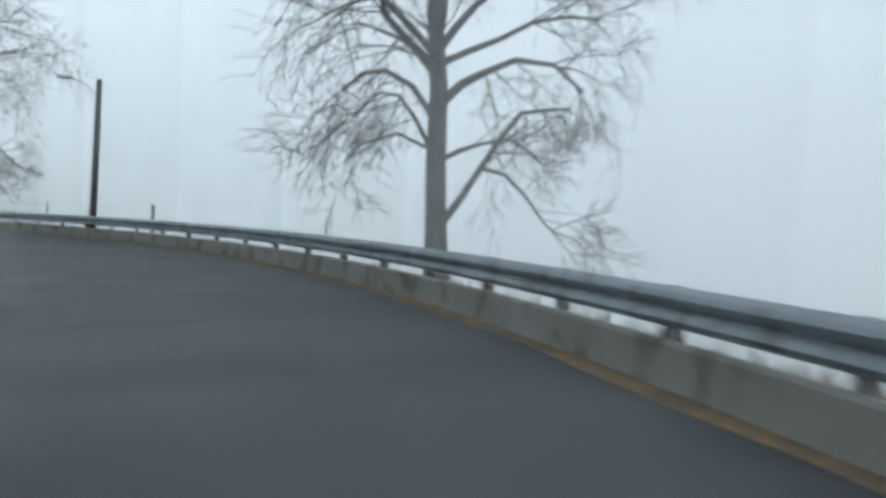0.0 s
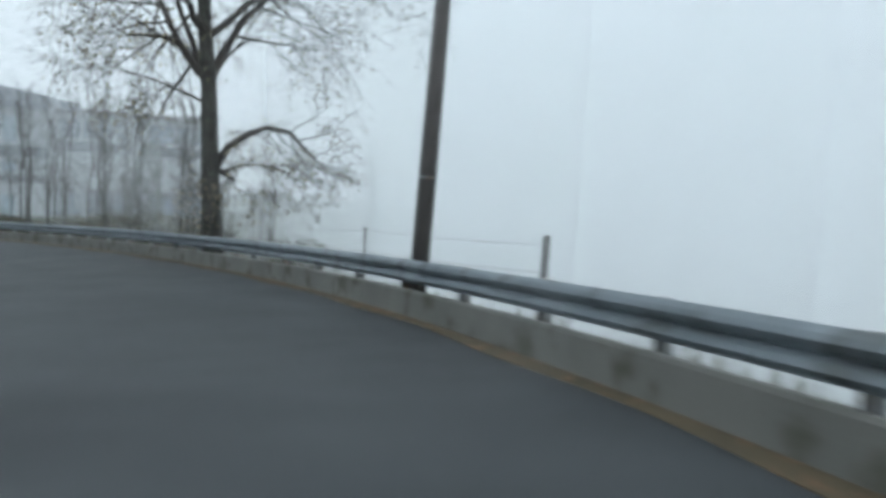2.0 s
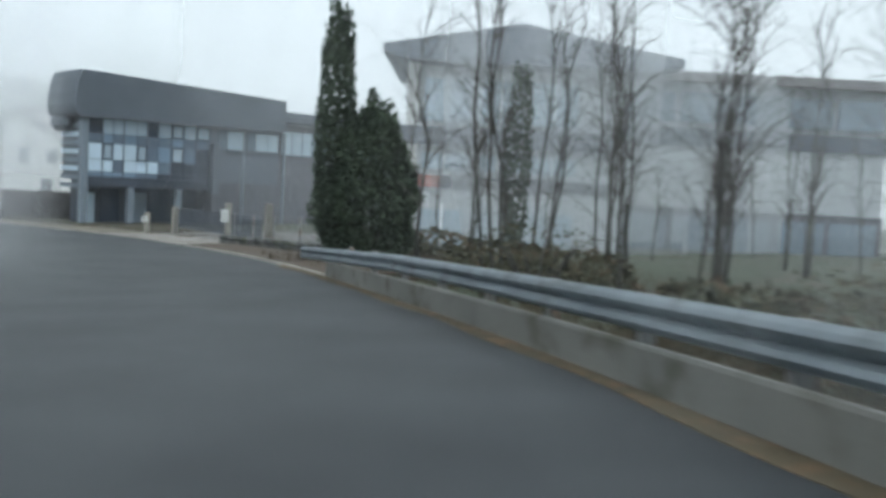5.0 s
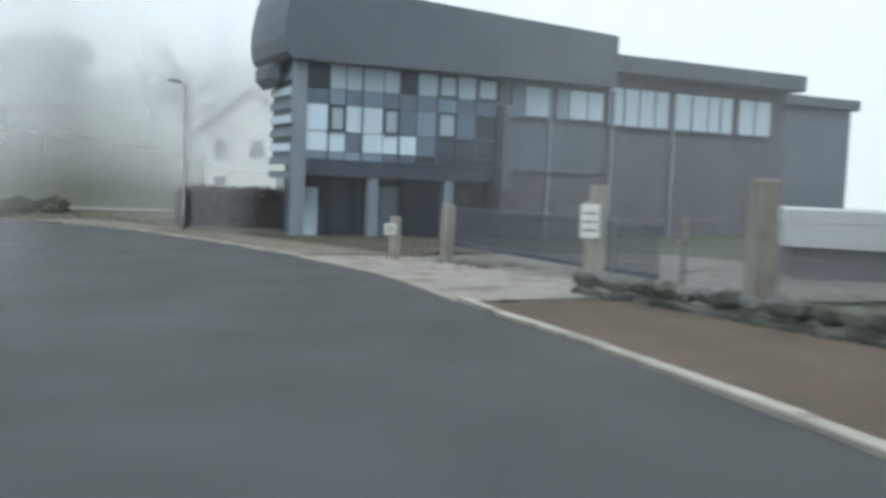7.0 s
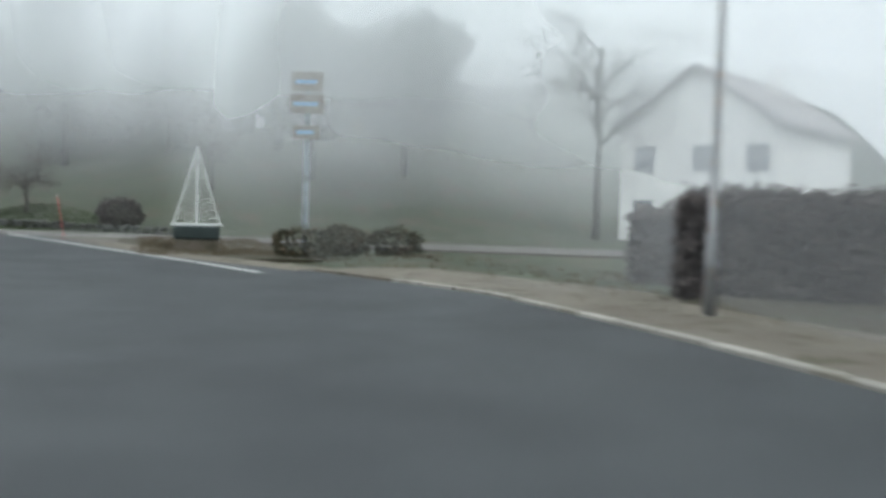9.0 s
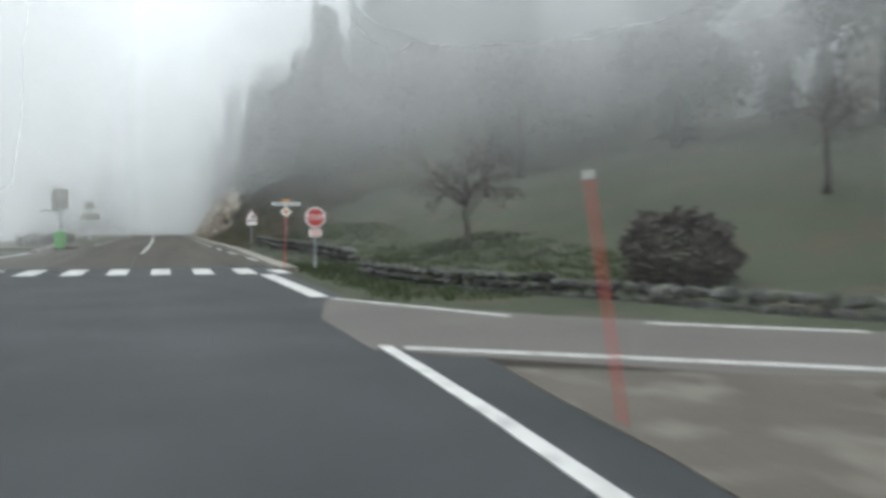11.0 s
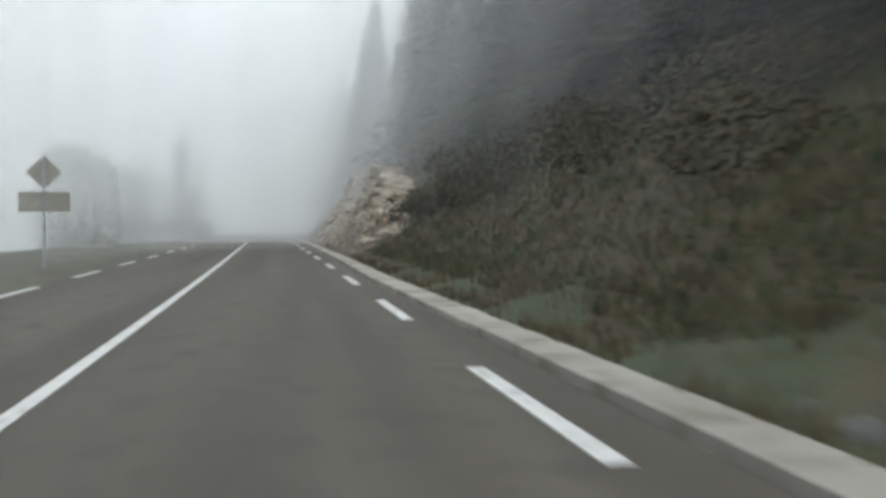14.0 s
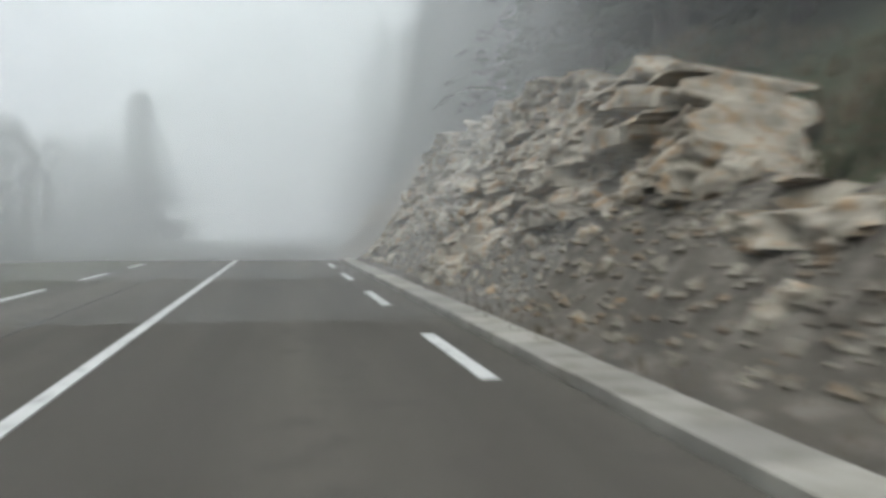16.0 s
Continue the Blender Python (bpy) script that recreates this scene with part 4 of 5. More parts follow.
def pale_block():
    """The pale building with a hipped roof and a red band behind the thicket, its lower wing and a low annex."""
    b = thing("school_building", "pale building with low gable roof and red band behind bare trees", "building", pose(-45.45, 91.1, -0.2, 0, 0, 33))
    for name, d, mat, lab in (("wall", (0, 10.6, 0, 11, -3.5, 10.2), "grey_render", ""), ("wall", (10.6, 24.4, 1.5, 11, -3.5, 10.2), "grey_render", ""), ("band", (-0.3, 10.9, -0.5, 11, 6.3, 7.2), "clad", "dark balcony band"),
                              ("band", (-0.06, 1.6, -0.09, 0.4, 4.2, 4.8), "dull_red", "faded red band"), ("band", (1.6, 10.7, -0.07, 0.4, 4.2, 4.8), "louvre", "grey-brown band"),
                              ("band", (10.6, 24.6, 1.35, 11, 7.0, 7.9), "clad", "dark band"), ("band", (10.7, 24.5, 1.38, 10.9, 1.5, 3.8), "louvre", "dark lower band"),
                              ("roof", (12.6, 25.0, 0.7, 11.6, 10.2, 10.7), "roof", "flat grey roof"), ("corner_post", (-0.25, 0.35, -0.35, 0.3, -3.5, 10.4), "white_wall", "pale corner pillar"),
                              ("annex", (-4.2, -0.26, 0.5, 3.5, -2.6, 1.9), "louvre", "low dark annex"), ("annex_roof", (-4.4, -0.27, 0.3, 3.7, 1.9, 2.7), "grey_render", "white annex parapet")):
        bm = bmesh.new()
        box(bm, *d, 0.01)
        part(name, bm, M[mat], b, lab)
    bm = bmesh.new()
    prism(bm, ((-1.4, 10.55), (-1.4, 10.95), (5.2, 12.2), (13.0, 10.9), (13.0, 10.5), (10.6, 10.25), (0, 10.25)), -1.8, 12.3)
    bmesh.ops.recalc_face_normals(bm, faces=bm.faces[:])
    part("roof", bm, M["clad"], b, "low grey gable roof")
    for z, h in ((7.5, 2.4), (5.1, 1.1), (1.2, 2.2)):
        for k in range(3):
            bm = bmesh.new()
            box(bm, 0.6 + 2.7 * k, 2.9 + 2.7 * k, -0.12, 0.1, z, z + h - 0.3)
            win = part("window", bm, M["pale_glass"], b)
            bm = bmesh.new()
            box(bm, 1.7 + 2.7 * k, 1.8 + 2.7 * k, -0.15, -0.12, z, z + h)
            part("mullion", bm, M["white"], win)
        for k in range(5):
            if z < 7:
                bm = bmesh.new()
                box(bm, 11.0 + 2.7 * k, 13.4 + 2.7 * k, 1.34 if z < 5 else 1.3, 1.6, z + 0.4 if z < 5 else 8.2, z + h if z < 5 else 9.7)
                part("window", bm, M["pane"], b)


pale_block()


# ---- gate, posts, wall and lamp before the office ----
def gate_pillar(s, l, w, h, label, turn=0, cap=True, sign=False, low=0.95, high=1.5):
    p = place(s, l)
    post = thing("gate_pillar", label, "gate pillar", pose(p.x, p.y, p.z, 0, 0, heading(s) + turn), group="gate pillars")
    bm = bmesh.new()
    box(bm, -w / 2, w / 2, -w / 2, w / 2, -0.2, h, 0.02)
    part("shaft", bm, M["kerb"], post)
    if cap:
        bm = bmesh.new()
        box(bm, -w / 2 - 0.06, w / 2 + 0.06, -w / 2 - 0.06, w / 2 + 0.06, h, h + 0.16, 0.03)
        part("cap", bm, M["concrete"], post)
    if sign:
        bm = bmesh.new()
        box(bm, -0.40, -0.06, -w / 2 - 0.05, -w / 2 - 0.02, low, high, 0.004)
        part("sign_plate", bm, M["slat"], post, "white notice plate")
        bm = bmesh.new()
        for f in (0.2, 0.45, 0.7):
            box(bm, -0.36, -0.12, -w / 2 - 0.056, -w / 2 - 0.05, low + (high - low) * f, low + (high - low) * f + 0.035)
        part("text_bars", bm, M["dull_steel"], post, "grey bars of small print")
    return post


gate_pillar(95.9, 6.6, 0.28, 1.8, "pale square concrete gate pillar", cap=False)
gate_pillar(99.4, 6.3, 0.24, 1.8, "square concrete pillar with a white notice", cap=False, sign=True)
gate_pillar(100.6, 6.9, 0.16, 1.6, "thin concrete gate post", cap=False)
gate_pillar(109.1, 6.9, 0.24, 1.15, "short concrete gate pillar with a white notice", cap=False, sign=True, low=0.66, high=0.96)
gate_pillar(108.2, 8.0, 0.28, 1.5, "square concrete gate pillar", cap=False)


def sliding_gate():
    a, b = place(101.2, 8.9), place(108.4, 8.3)
    d = b - a
    gate = thing("sliding_gate", "dark steel sliding gate with upright bars between concrete posts", "gate", pose(a.x, a.y, a.z, 0, 0, math.degrees(math.atan2(d.y, d.x))))
    w = d.length
    for z0, z1 in ((0.08, 0.2), (1.06, 1.15)):
        bm = bmesh.new()
        box(bm, 0, w, -0.03, 0.03, z0, z1, 0.006)
        part("rail", bm, M["navy"], gate)
    bm = bmesh.new()
    box(bm, -0.016, 0.016, -0.012, 0.012, 0.2, 1.06)
    me = finish(bm, "bar", M["navy"])
    for k in range(int(w / 0.1)):
        ob = new("bar", me)
        ob.parent, ob.matrix_basis = gate, pose(0.04 + 0.1 * k, 0, 0)


sliding_gate()


def mesh_fence(places, h, label):
    fence = thing("mesh_fence", label, "fence")
    bm = bmesh.new()
    tube(bm, [(0, 0, -0.2), (0, 0, h)], [0.035, 0.035], 6)
    me = finish(bm, "post", M["dull_steel"])
    for a, b in zip(places, places[1:]):
        d = b - a
        n = max(1, round(d.length / 2.4))
        for i in range(n):
            p = a + d * i / n
            ob = new("post", me)
            ob.parent, ob.matrix_basis = fence, pose(p.x, p.y, p.z)
        bm = bmesh.new()
        for k in range(6):
            z = Vector((0, 0, 0.15 + (h - 0.2) * k / 5))
            tube(bm, [a + z, b + z], [0.003, 0.003], 3)
        for i in range(int(d.length / 0.16)):
            p = a + d.normalized() * 0.16 * i
            tube(bm, [p + Vector((0, 0, 0.1)), p + Vector((0, 0, h))], [0.002, 0.002], 3)
        part("mesh_panel", bm, M["dull_steel"], fence)


mesh_fence([place(99.4, 6.6), place(96.0, 6.9), place(91.5, 7.2)], 1.3, "grey wire mesh fence on a low wall")


def stone_row(name, label, spots, height, size, material="stone", depth=0.45, seed=1, shapes=6, group="", category="stone wall"):
    """A rubble wall: rough separate stones in courses along a line of places."""
    r = random.Random(seed)
    wall = thing(name, label, category, kind="structure" if category == "stone wall" else "")
    meshes = []
    for k in range(shapes):
        bm = bmesh.new()
        bmesh.ops.create_icosphere(bm, subdivisions=1, radius=0.5)
        for v in bm.verts:
            c = v.co
            q = max(abs(c.x), abs(c.y), abs(c.z))
            v.co = c * (0.5 / q * 0.55 + 0.45) * r.uniform(0.82, 1.12)
        meshes.append(finish(bm, "stone", M[material]))
    count = 0
    for a, b in zip(spots, spots[1:]):
        d = b - a
        turn = math.degrees(math.atan2(d.y, d.x))
        z = 0.0
        while z < height:
            x = r.uniform(-0.1, 0.1)
            hz = size * r.uniform(0.6, 0.9)
            while x < d.length:
                w = size * r.uniform(0.8, 1.7)
                p = a + d.normalized() * (x + w / 2)
                ob = new("stone", r.choice(meshes))
                ob.parent = wall
                ob.matrix_basis = pose(p.x + r.uniform(-0.04, 0.04), p.y + r.uniform(-0.04, 0.04), p.z + z + hz / 2 - 0.08, r.uniform(-16, 16), r.uniform(-16, 16), turn + r.uniform(-14, 14)) @ Matrix.Diagonal((w * 0.98, depth * r.uniform(0.8, 1.2), hz * r.uniform(0.9, 1.35), 1))
                count += 1
                x += w
            z += hz
    return wall


# low dark wall in front of the mesh fence
stone_row("stone_wall", "low dark retaining wall under the fence", [place(99.6, 6.1, 0), place(92.5, 6.5, 0), place(90.5, 6.7, 0)], 0.34, 0.3, depth=0.35, seed=4)


def street_lamp():
    p = place(124.2, 6.9)
    lamp = thing("street_lamp", "tall grey street lamp with a flat head", "street lamp", pose(p.x, p.y, p.z, 0, 0, heading(124)))
    bm = bmesh.new()
    tube(bm, [(0, 0, -0.2), (0, 0, 1.2), (0, 0, 1.22), (0, 0, 6.15)], [0.085, 0.085, 0.06, 0.04], 10)
    part("pole", bm, M["dull_steel"], lamp, smooth=True)
    bm = bmesh.new()
    tube(bm, [(0, 0, 6.05), (-0.15, 0, 6.27), (-0.35, 0, 6.33)], [0.03, 0.03, 0.03], 6)
    part("arm", bm, M["dull_steel"], lamp)
    bm = bmesh.new()
    box(bm, -0.75, -0.25, -0.14, 0.14, 6.27, 6.39, 0.03)
    part("lamp_head", bm, M["dull_steel"], lamp)


street_lamp()
def box_hedge(m, w, d, h, leaves, seed):
    """A clipped hedge: leaves over the sides and top of a block, with a ragged edge."""
    r = random.Random(seed)
    hedge = thing("hedge", "dense dark clipped hedge beside the office", "hedge", m)
    lf = bmesh.new()
    for _ in range(leaves):
        c = Vector((r.uniform(-w, w) / 2, r.uniform(-d, d) / 2, r.uniform(0.02, h)))
        k = r.random()
        if k < 0.4:
            c.y = -d / 2 + r.gauss(0, 0.07)
        elif k < 0.6:
            c.x = r.choice((-1, 1)) * w / 2 + r.gauss(0, 0.07)
        elif k < 0.85:
            c.z = h + r.gauss(0, 0.08) + 0.12 * noise.noise(Vector((c.x * 1.5, c.y, seed)))
        a = Vector((r.gauss(0, 1), r.gauss(0, 1), r.gauss(0, 1))).normalized() * 0.09
        b = a.orthogonal().normalized() * 0.05
        lf.faces.new([lf.verts.new(c + q) for q in (-a, b, a, -b)])
    part("foliage", lf, M["dark_hedge"], hedge)["kind"] = "stuff"
    bm = bmesh.new()
    box(bm, -w / 2 + 0.2, w / 2 - 0.2, -d / 2 + 0.2, d / 2 - 0.2, -0.2, h - 0.2)
    part("core", bm, M["dark_hedge"], hedge)


box_hedge(pose(-77.6, 91.2, lie(-77.6, 91.2) - 0.08, 0, 0, 62), 4.8, 1.3, 1.85, 9000, 61)
box_hedge(pose(-82.5, 92.6, lie(-82.5, 92.6) - 0.08, 0, 0, 66), 4.0, 1.2, 1.6, 6000, 62)


def direction_sign():
    sg = thing("direction_sign", "pale grey direction boards, dulled as by haze, stacked on a post", "road sign", pose(-94.3, 85.1, 0.0, 0, 0, 70))
    bm = bmesh.new()
    tube(bm, [(0, 0, -0.2), (0, 0, 5.7)], [0.11, 0.09], 8)
    part("post", bm, M["galvanised"], sg)
    for z, w, h in ((5.45, 1.0, 0.62), (4.75, 1.1, 0.62), (3.85, 0.85, 0.45)):
        bm = bmesh.new()
        box(bm, -w / 2, w / 2, -0.15, -0.12, z - h / 2, z + h / 2, 0.004)
        # kerb grey instead of white: the fog's dulling is put into the board colour
        plate = part("plate", bm, M["kerb"], sg)
        bm = bmesh.new()
        box(bm, -w / 2 + 0.12, w / 2 - 0.2, -0.158, -0.15, z - 0.06, z + 0.06)
        part("text_bars", bm, M["blue"], plate, "blue bars of lettering")


direction_sign()
for j, (x, y, r) in enumerate(((-91.8, 84.6, 0.9), (-93.4, 86.2, 0.9), (-95.6, 86.6, 0.75), (-94.0, 88.0, 0.9))):
    clump("shrub", "low brown and green shrub on a junction island", "bush", pose(x, y, -0.1), (r * 1.2, r, 0.5), 1100, 0.07, "bramble", 80 + j, stems=3)


# ---- the wire Christmas tree on its planter at the junction ----
def wire_tree():
    t = thing("wire_christmas_tree", "pale open wire Christmas tree frame on a dark planter", "decoration", pose(-94.8, 81.75, 0.0, 0, 0, 88))
    bm = bmesh.new()
    box(bm, -0.70, 0.70, -0.32, 0.32, 0.36, 0.78, 0.04)
    part("planter", bm, M["planter"], t, "dark teal planter box")
    bm = bmesh.new()
    box(bm, -0.66, 0.66, -0.28, 0.28, -0.1, 0.36, 0.03)
    part("plinth", bm, M["gravel"], t, "earth-stained brown plinth")
    bm = bmesh.new()
    box(bm, -0.78, 0.78, -0.05, 0.05, 0.79, 0.85, 0.01)
    part("base_bar", bm, M["slat"], t)
    bm = bmesh.new()
    tube(bm, [(0, 0, 0.8), (0, 0, 3.25)], [0.035, 0.03], 6)
    part("mast", bm, M["slat"], t)
    for sg in (-1, 1):
        bm = bmesh.new()
        tube(bm, [(sg * 0.72, 0, 0.85), (0, 0, 3.25)], [0.014, 0.014], 5)
        part("edge_wire", bm, M["slat"], t)
    n = 17
    for i in range(n):
        f = i / n
        w = 0.70 * (1 - f)
        bm = bmesh.new()
        pts = [(-w + 2 * w * k / 6, 0.03 * math.sin(k * 2.0 + i), 0.06 * (1 if k % 2 else -1) * (1 - f)) for k in range(7)]
        tube(bm, pts, [0.010] * 7, 5)
        ob = part("garland", bm, M["slat"], t)
        ob.matrix_basis = pose(0, 0, 0.98 + 2.2 * f, 0, random.uniform(-2, 2), 0)


wire_tree()
clump("round_bush", "round dark purple-brown bush by the side road", "bush", pose(-113.4, 79.0, -0.12), (1.15, 1.15, 0.85), 3200, 0.07, "dark_hedge", 90, stems=4)
bare_tree("apple_tree", "small gnarled leafless fruit tree on grass", put(170.9, 8.2, 0.05), 4.6, 0.12, 21, trunk_share=0.35, low_limbs=((1.3, 0.3, 1.9, 0.05, 0.9), (1.5, 2.6, 1.8, 0.05, 0.9), (1.4, 4.3, 1.7, 0.045, 0.8)))
bare_tree("apple_tree", "small gnarled leafless fruit tree on grass", put(166, 17.5, 0.05), 4.8, 0.12, 22, trunk_share=0.35)
bare_tree("apple_tree", "small gnarled leafless fruit tree on grass", put(184, 13.5, 0.05), 4.4, 0.11, 23, trunk_share=0.35)
bare_tree("tree", "leafless tree in mist behind the house", Vector((-111.5, 104.5, 0)), 13, 0.24, 24, dense=True)
bare_tree("tree", "tall bare tree on the hillside", put(176, 33), 15, 0.28, 25)


# ---- signs at the junction and along the straight ----
def post_sign(name, label, s, l, h, turn=0.0, r=0.035, dz=0.0, category="road sign"):
    p = put(s, l, dz)
    sg = thing(name, label, category, pose(p.x, p.y, p.z, 0, 0, heading(s) + turn))
    bm = bmesh.new()
    tube(bm, [(0, 0, -1.0), (0, 0, h)], [r, r], 8)
    part("post", bm, M["galvanised"], sg)
    return sg


def ngon(bm, n, r, y0, y1, z, turn=0.0):
    return prism(bm, [(r * math.cos(turn + k * math.tau / n), z + r * math.sin(turn + k * math.tau / n)) for k in range(n)], y0, y1)


def lettering(text, size, material, parent, at, depth=0.004):
    cu = bpy.data.curves.new("lettering", "FONT")
    cu.body, cu.size, cu.align_x, cu.align_y, cu.extrude = text, size, "CENTER", "CENTER", depth
    tmp = bpy.data.objects.new("lettering", cu)
    me = bpy.data.meshes.new_from_object(tmp)
    bpy.data.objects.remove(tmp)
    me.materials.append(M[material])
    ob = new("lettering", me)
    ob.parent, ob.matrix_basis = parent, at
    return ob


stop = post_sign("stop_sign", "red octagonal stop sign with white border and a small plate", 172.4, 3.75, 1.85, turn=4)
bm = bmesh.new()
ngon(bm, 8, 0.335, -0.06, -0.04, 1.62, math.pi / 8)
border = part("border", bm, M["white"], stop, "white octagonal border")
bm = bmesh.new()
ngon(bm, 8, 0.295, -0.068, -0.06, 1.62, math.pi / 8)
part("face", bm, M["red"], stop)
lettering("STOP", 0.235, "white", stop, pose(0, -0.071, 1.62, 90, 0, 0))
bm = bmesh.new()
box(bm, -0.2, 0.2, -0.06, -0.04, 1.02, 1.26, 0.004)
plate = part("plate", bm, M["white"], stop, "small red and white plate")
bm = bmesh.new()
for z in (1.05, 1.21):
    box(bm, -0.18, 0.18, -0.068, -0.06, z, z + 0.03)
box(bm, -0.12, 0.12, -0.068, -0.06, 1.12, 1.16)
part("bars", bm, M["red"], plate)

pri = post_sign("priority_sign", "yellow priority diamond under a white name board on a post", 195.5, 5.65, 2.1, turn=2)
bm = bmesh.new()
ngon(bm, 4, 0.33, -0.06, -0.04, 1.35, 0)
part("border", bm, M["white"], pri, "white diamond")
bm = bmesh.new()
ngon(bm, 4, 0.19, -0.068, -0.06, 1.35, 0)
part("face", bm, M["orange"], pri, "orange-yellow diamond")
bm = bmesh.new()
box(bm, -0.8, 0.8, -0.06, -0.04, 1.70, 1.88, 0.004)
board = part("name_board", bm, M["white"], pri, "long white name board")
bm = bmesh.new()
for x0, x1 in ((-0.7, -0.42), (-0.36, -0.1), (0.0, 0.3), (0.38, 0.7)):
    box(bm, x0, x1, -0.066, -0.06, 1.76, 1.82)
part("text_bars", bm, M["dull_steel"], board, "bars of small lettering")
bm = bmesh.new()
box(bm, -0.21, 0.21, -0.06, -0.04, 1.9, 2.04, 0.004)
part("road_plate", bm, M["orange"], pri, "small orange plate")

warn = post_sign("warning_sign", "red bordered warning triangle with a white plate below", 198.9, 4.05, 1.9, turn=1, dz=0.35)
bm = bmesh.new()
prism(bm, ((-0.4, 1.25), (0.4, 1.25), (0.0, 1.95)), -0.06, -0.04)
part("border", bm, M["red"], warn)
bm = bmesh.new()
prism(bm, ((-0.33, 1.285), (0.33, 1.285), (0.0, 1.87)), -0.068, -0.06)
part("face", bm, M["white"], warn)
bm = bmesh.new()
prism(bm, ((-0.02, 1.36), (0.2, 1.36), (0.1, 1.58), (0.03, 1.58)), -0.074, -0.068)
part("pictogram", bm, M["black"], warn)
bm = bmesh.new()
box(bm, -0.3, 0.3, -0.06, -0.04, 0.98, 1.2, 0.004)
part("plate", bm, M["white"], warn, "white distance plate")

for s, l, h, r, lean in ((149.6, 2.35, 1.7, 0.013, -8.0), (170.9, 2.62, 1.7, 0.015, 1.0)):
    p = put(s, l, 0.05)
    sp = thing("snow_pole", "thin red snow marker pole with white top", "marker pole", pose(p.x, p.y, p.z, random.uniform(-2, 2), lean, heading(s)), group="snow poles")
    bm = bmesh.new()
    tube(bm, [(0, 0, -0.2), (0, 0, h - 0.06)], [r, r * 0.9], 8)
    part("shaft", bm, M["red"], sp)
    bm = bmesh.new()
    tube(bm, [(0, 0, h - 0.06), (0, 0, h)], [r * 0.9, r * 0.85], 8)
    part("tip", bm, M["white"], sp, "white tip")

bus = post_sign("village_sign", "sign seen from behind above a bright green box", 199.6, -6.5, 3.2, turn=-4, r=0.045, dz=0.1)
bm = bmesh.new()
box(bm, -0.45, 0.45, 0.05, 0.08, 2.2, 3.35, 0.02)
part("board", bm, M["sign_back"], bus, "olive grey sign board")
bm = bmesh.new()
box(bm, -1.05, 0.1, 0.05, 0.07, 2.06, 2.16, 0.004)
part("arm_plate", bm, M["sign_back"], bus)
bm = bmesh.new()
box(bm, -0.28, 0.28, -0.3, 0.26, 0.0, 0.95, 0.05)
part("green_box", bm, M["green"], bus, "bright green plastic box")

far = post_sign("priority_sign", "diamond sign and plate seen from behind in mist", 223.5, -6.6, 3.3, turn=180, dz=0.1)
bm = bmesh.new()
ngon(bm, 4, 0.5, -0.06, -0.04, 2.85, 0)
part("border", bm, M["sign_back"], far)
bm = bmesh.new()
box(bm, -0.72, 0.72, -0.06, -0.04, 1.7, 2.28, 0.01)
part("plate", bm, M["sign_back"], far)

# ---- stone walls and stones at the foot of the meadow and bank ----
stone_row("stone_wall", "low dark rubble wall at the foot of the meadow", [put(153.5, 9.6), put(156.9, 7.9), put(160, 6.3), put(163.5, 4.9), put(168.5, 4.4)], 0.36, 0.26, seed=11, depth=0.32)
stone_row("stone_wall", "grey mossy rubble wall along the bank", [put(174.5, 5.4), put(180, 4.6), put(188, 4.3), put(196, 4.35), put(199.6, 4.5)], 0.5, 0.3, seed=12, depth=0.34)
r8 = random.Random(8)
for k in range(5):
    p = put(r8.uniform(199.2, 204.5), r8.uniform(3.6, 5.2))
    bm = bmesh.new()
    bmesh.ops.create_icosphere(bm, subdivisions=2, radius=0.5)
    for v in bm.verts:
        v.co *= 1 + 0.35 * noise.noise(v.co * 2.2 + Vector((k * 3.1, 0, 0)))
    solid("boulder", bm, M["stone"], "grey limestone boulder on the verge", "boulder", pose(p.x, p.y, p.z + 0.03, 0, 0, k * 50) @ Matrix.Diagonal((r8.uniform(0.25, 0.5), r8.uniform(0.2, 0.4), r8.uniform(0.2, 0.34), 1)), group="boulders on the verge")


def place_height(s, l):
    p = place(s, l)
    return terrain(p.x, p.y)


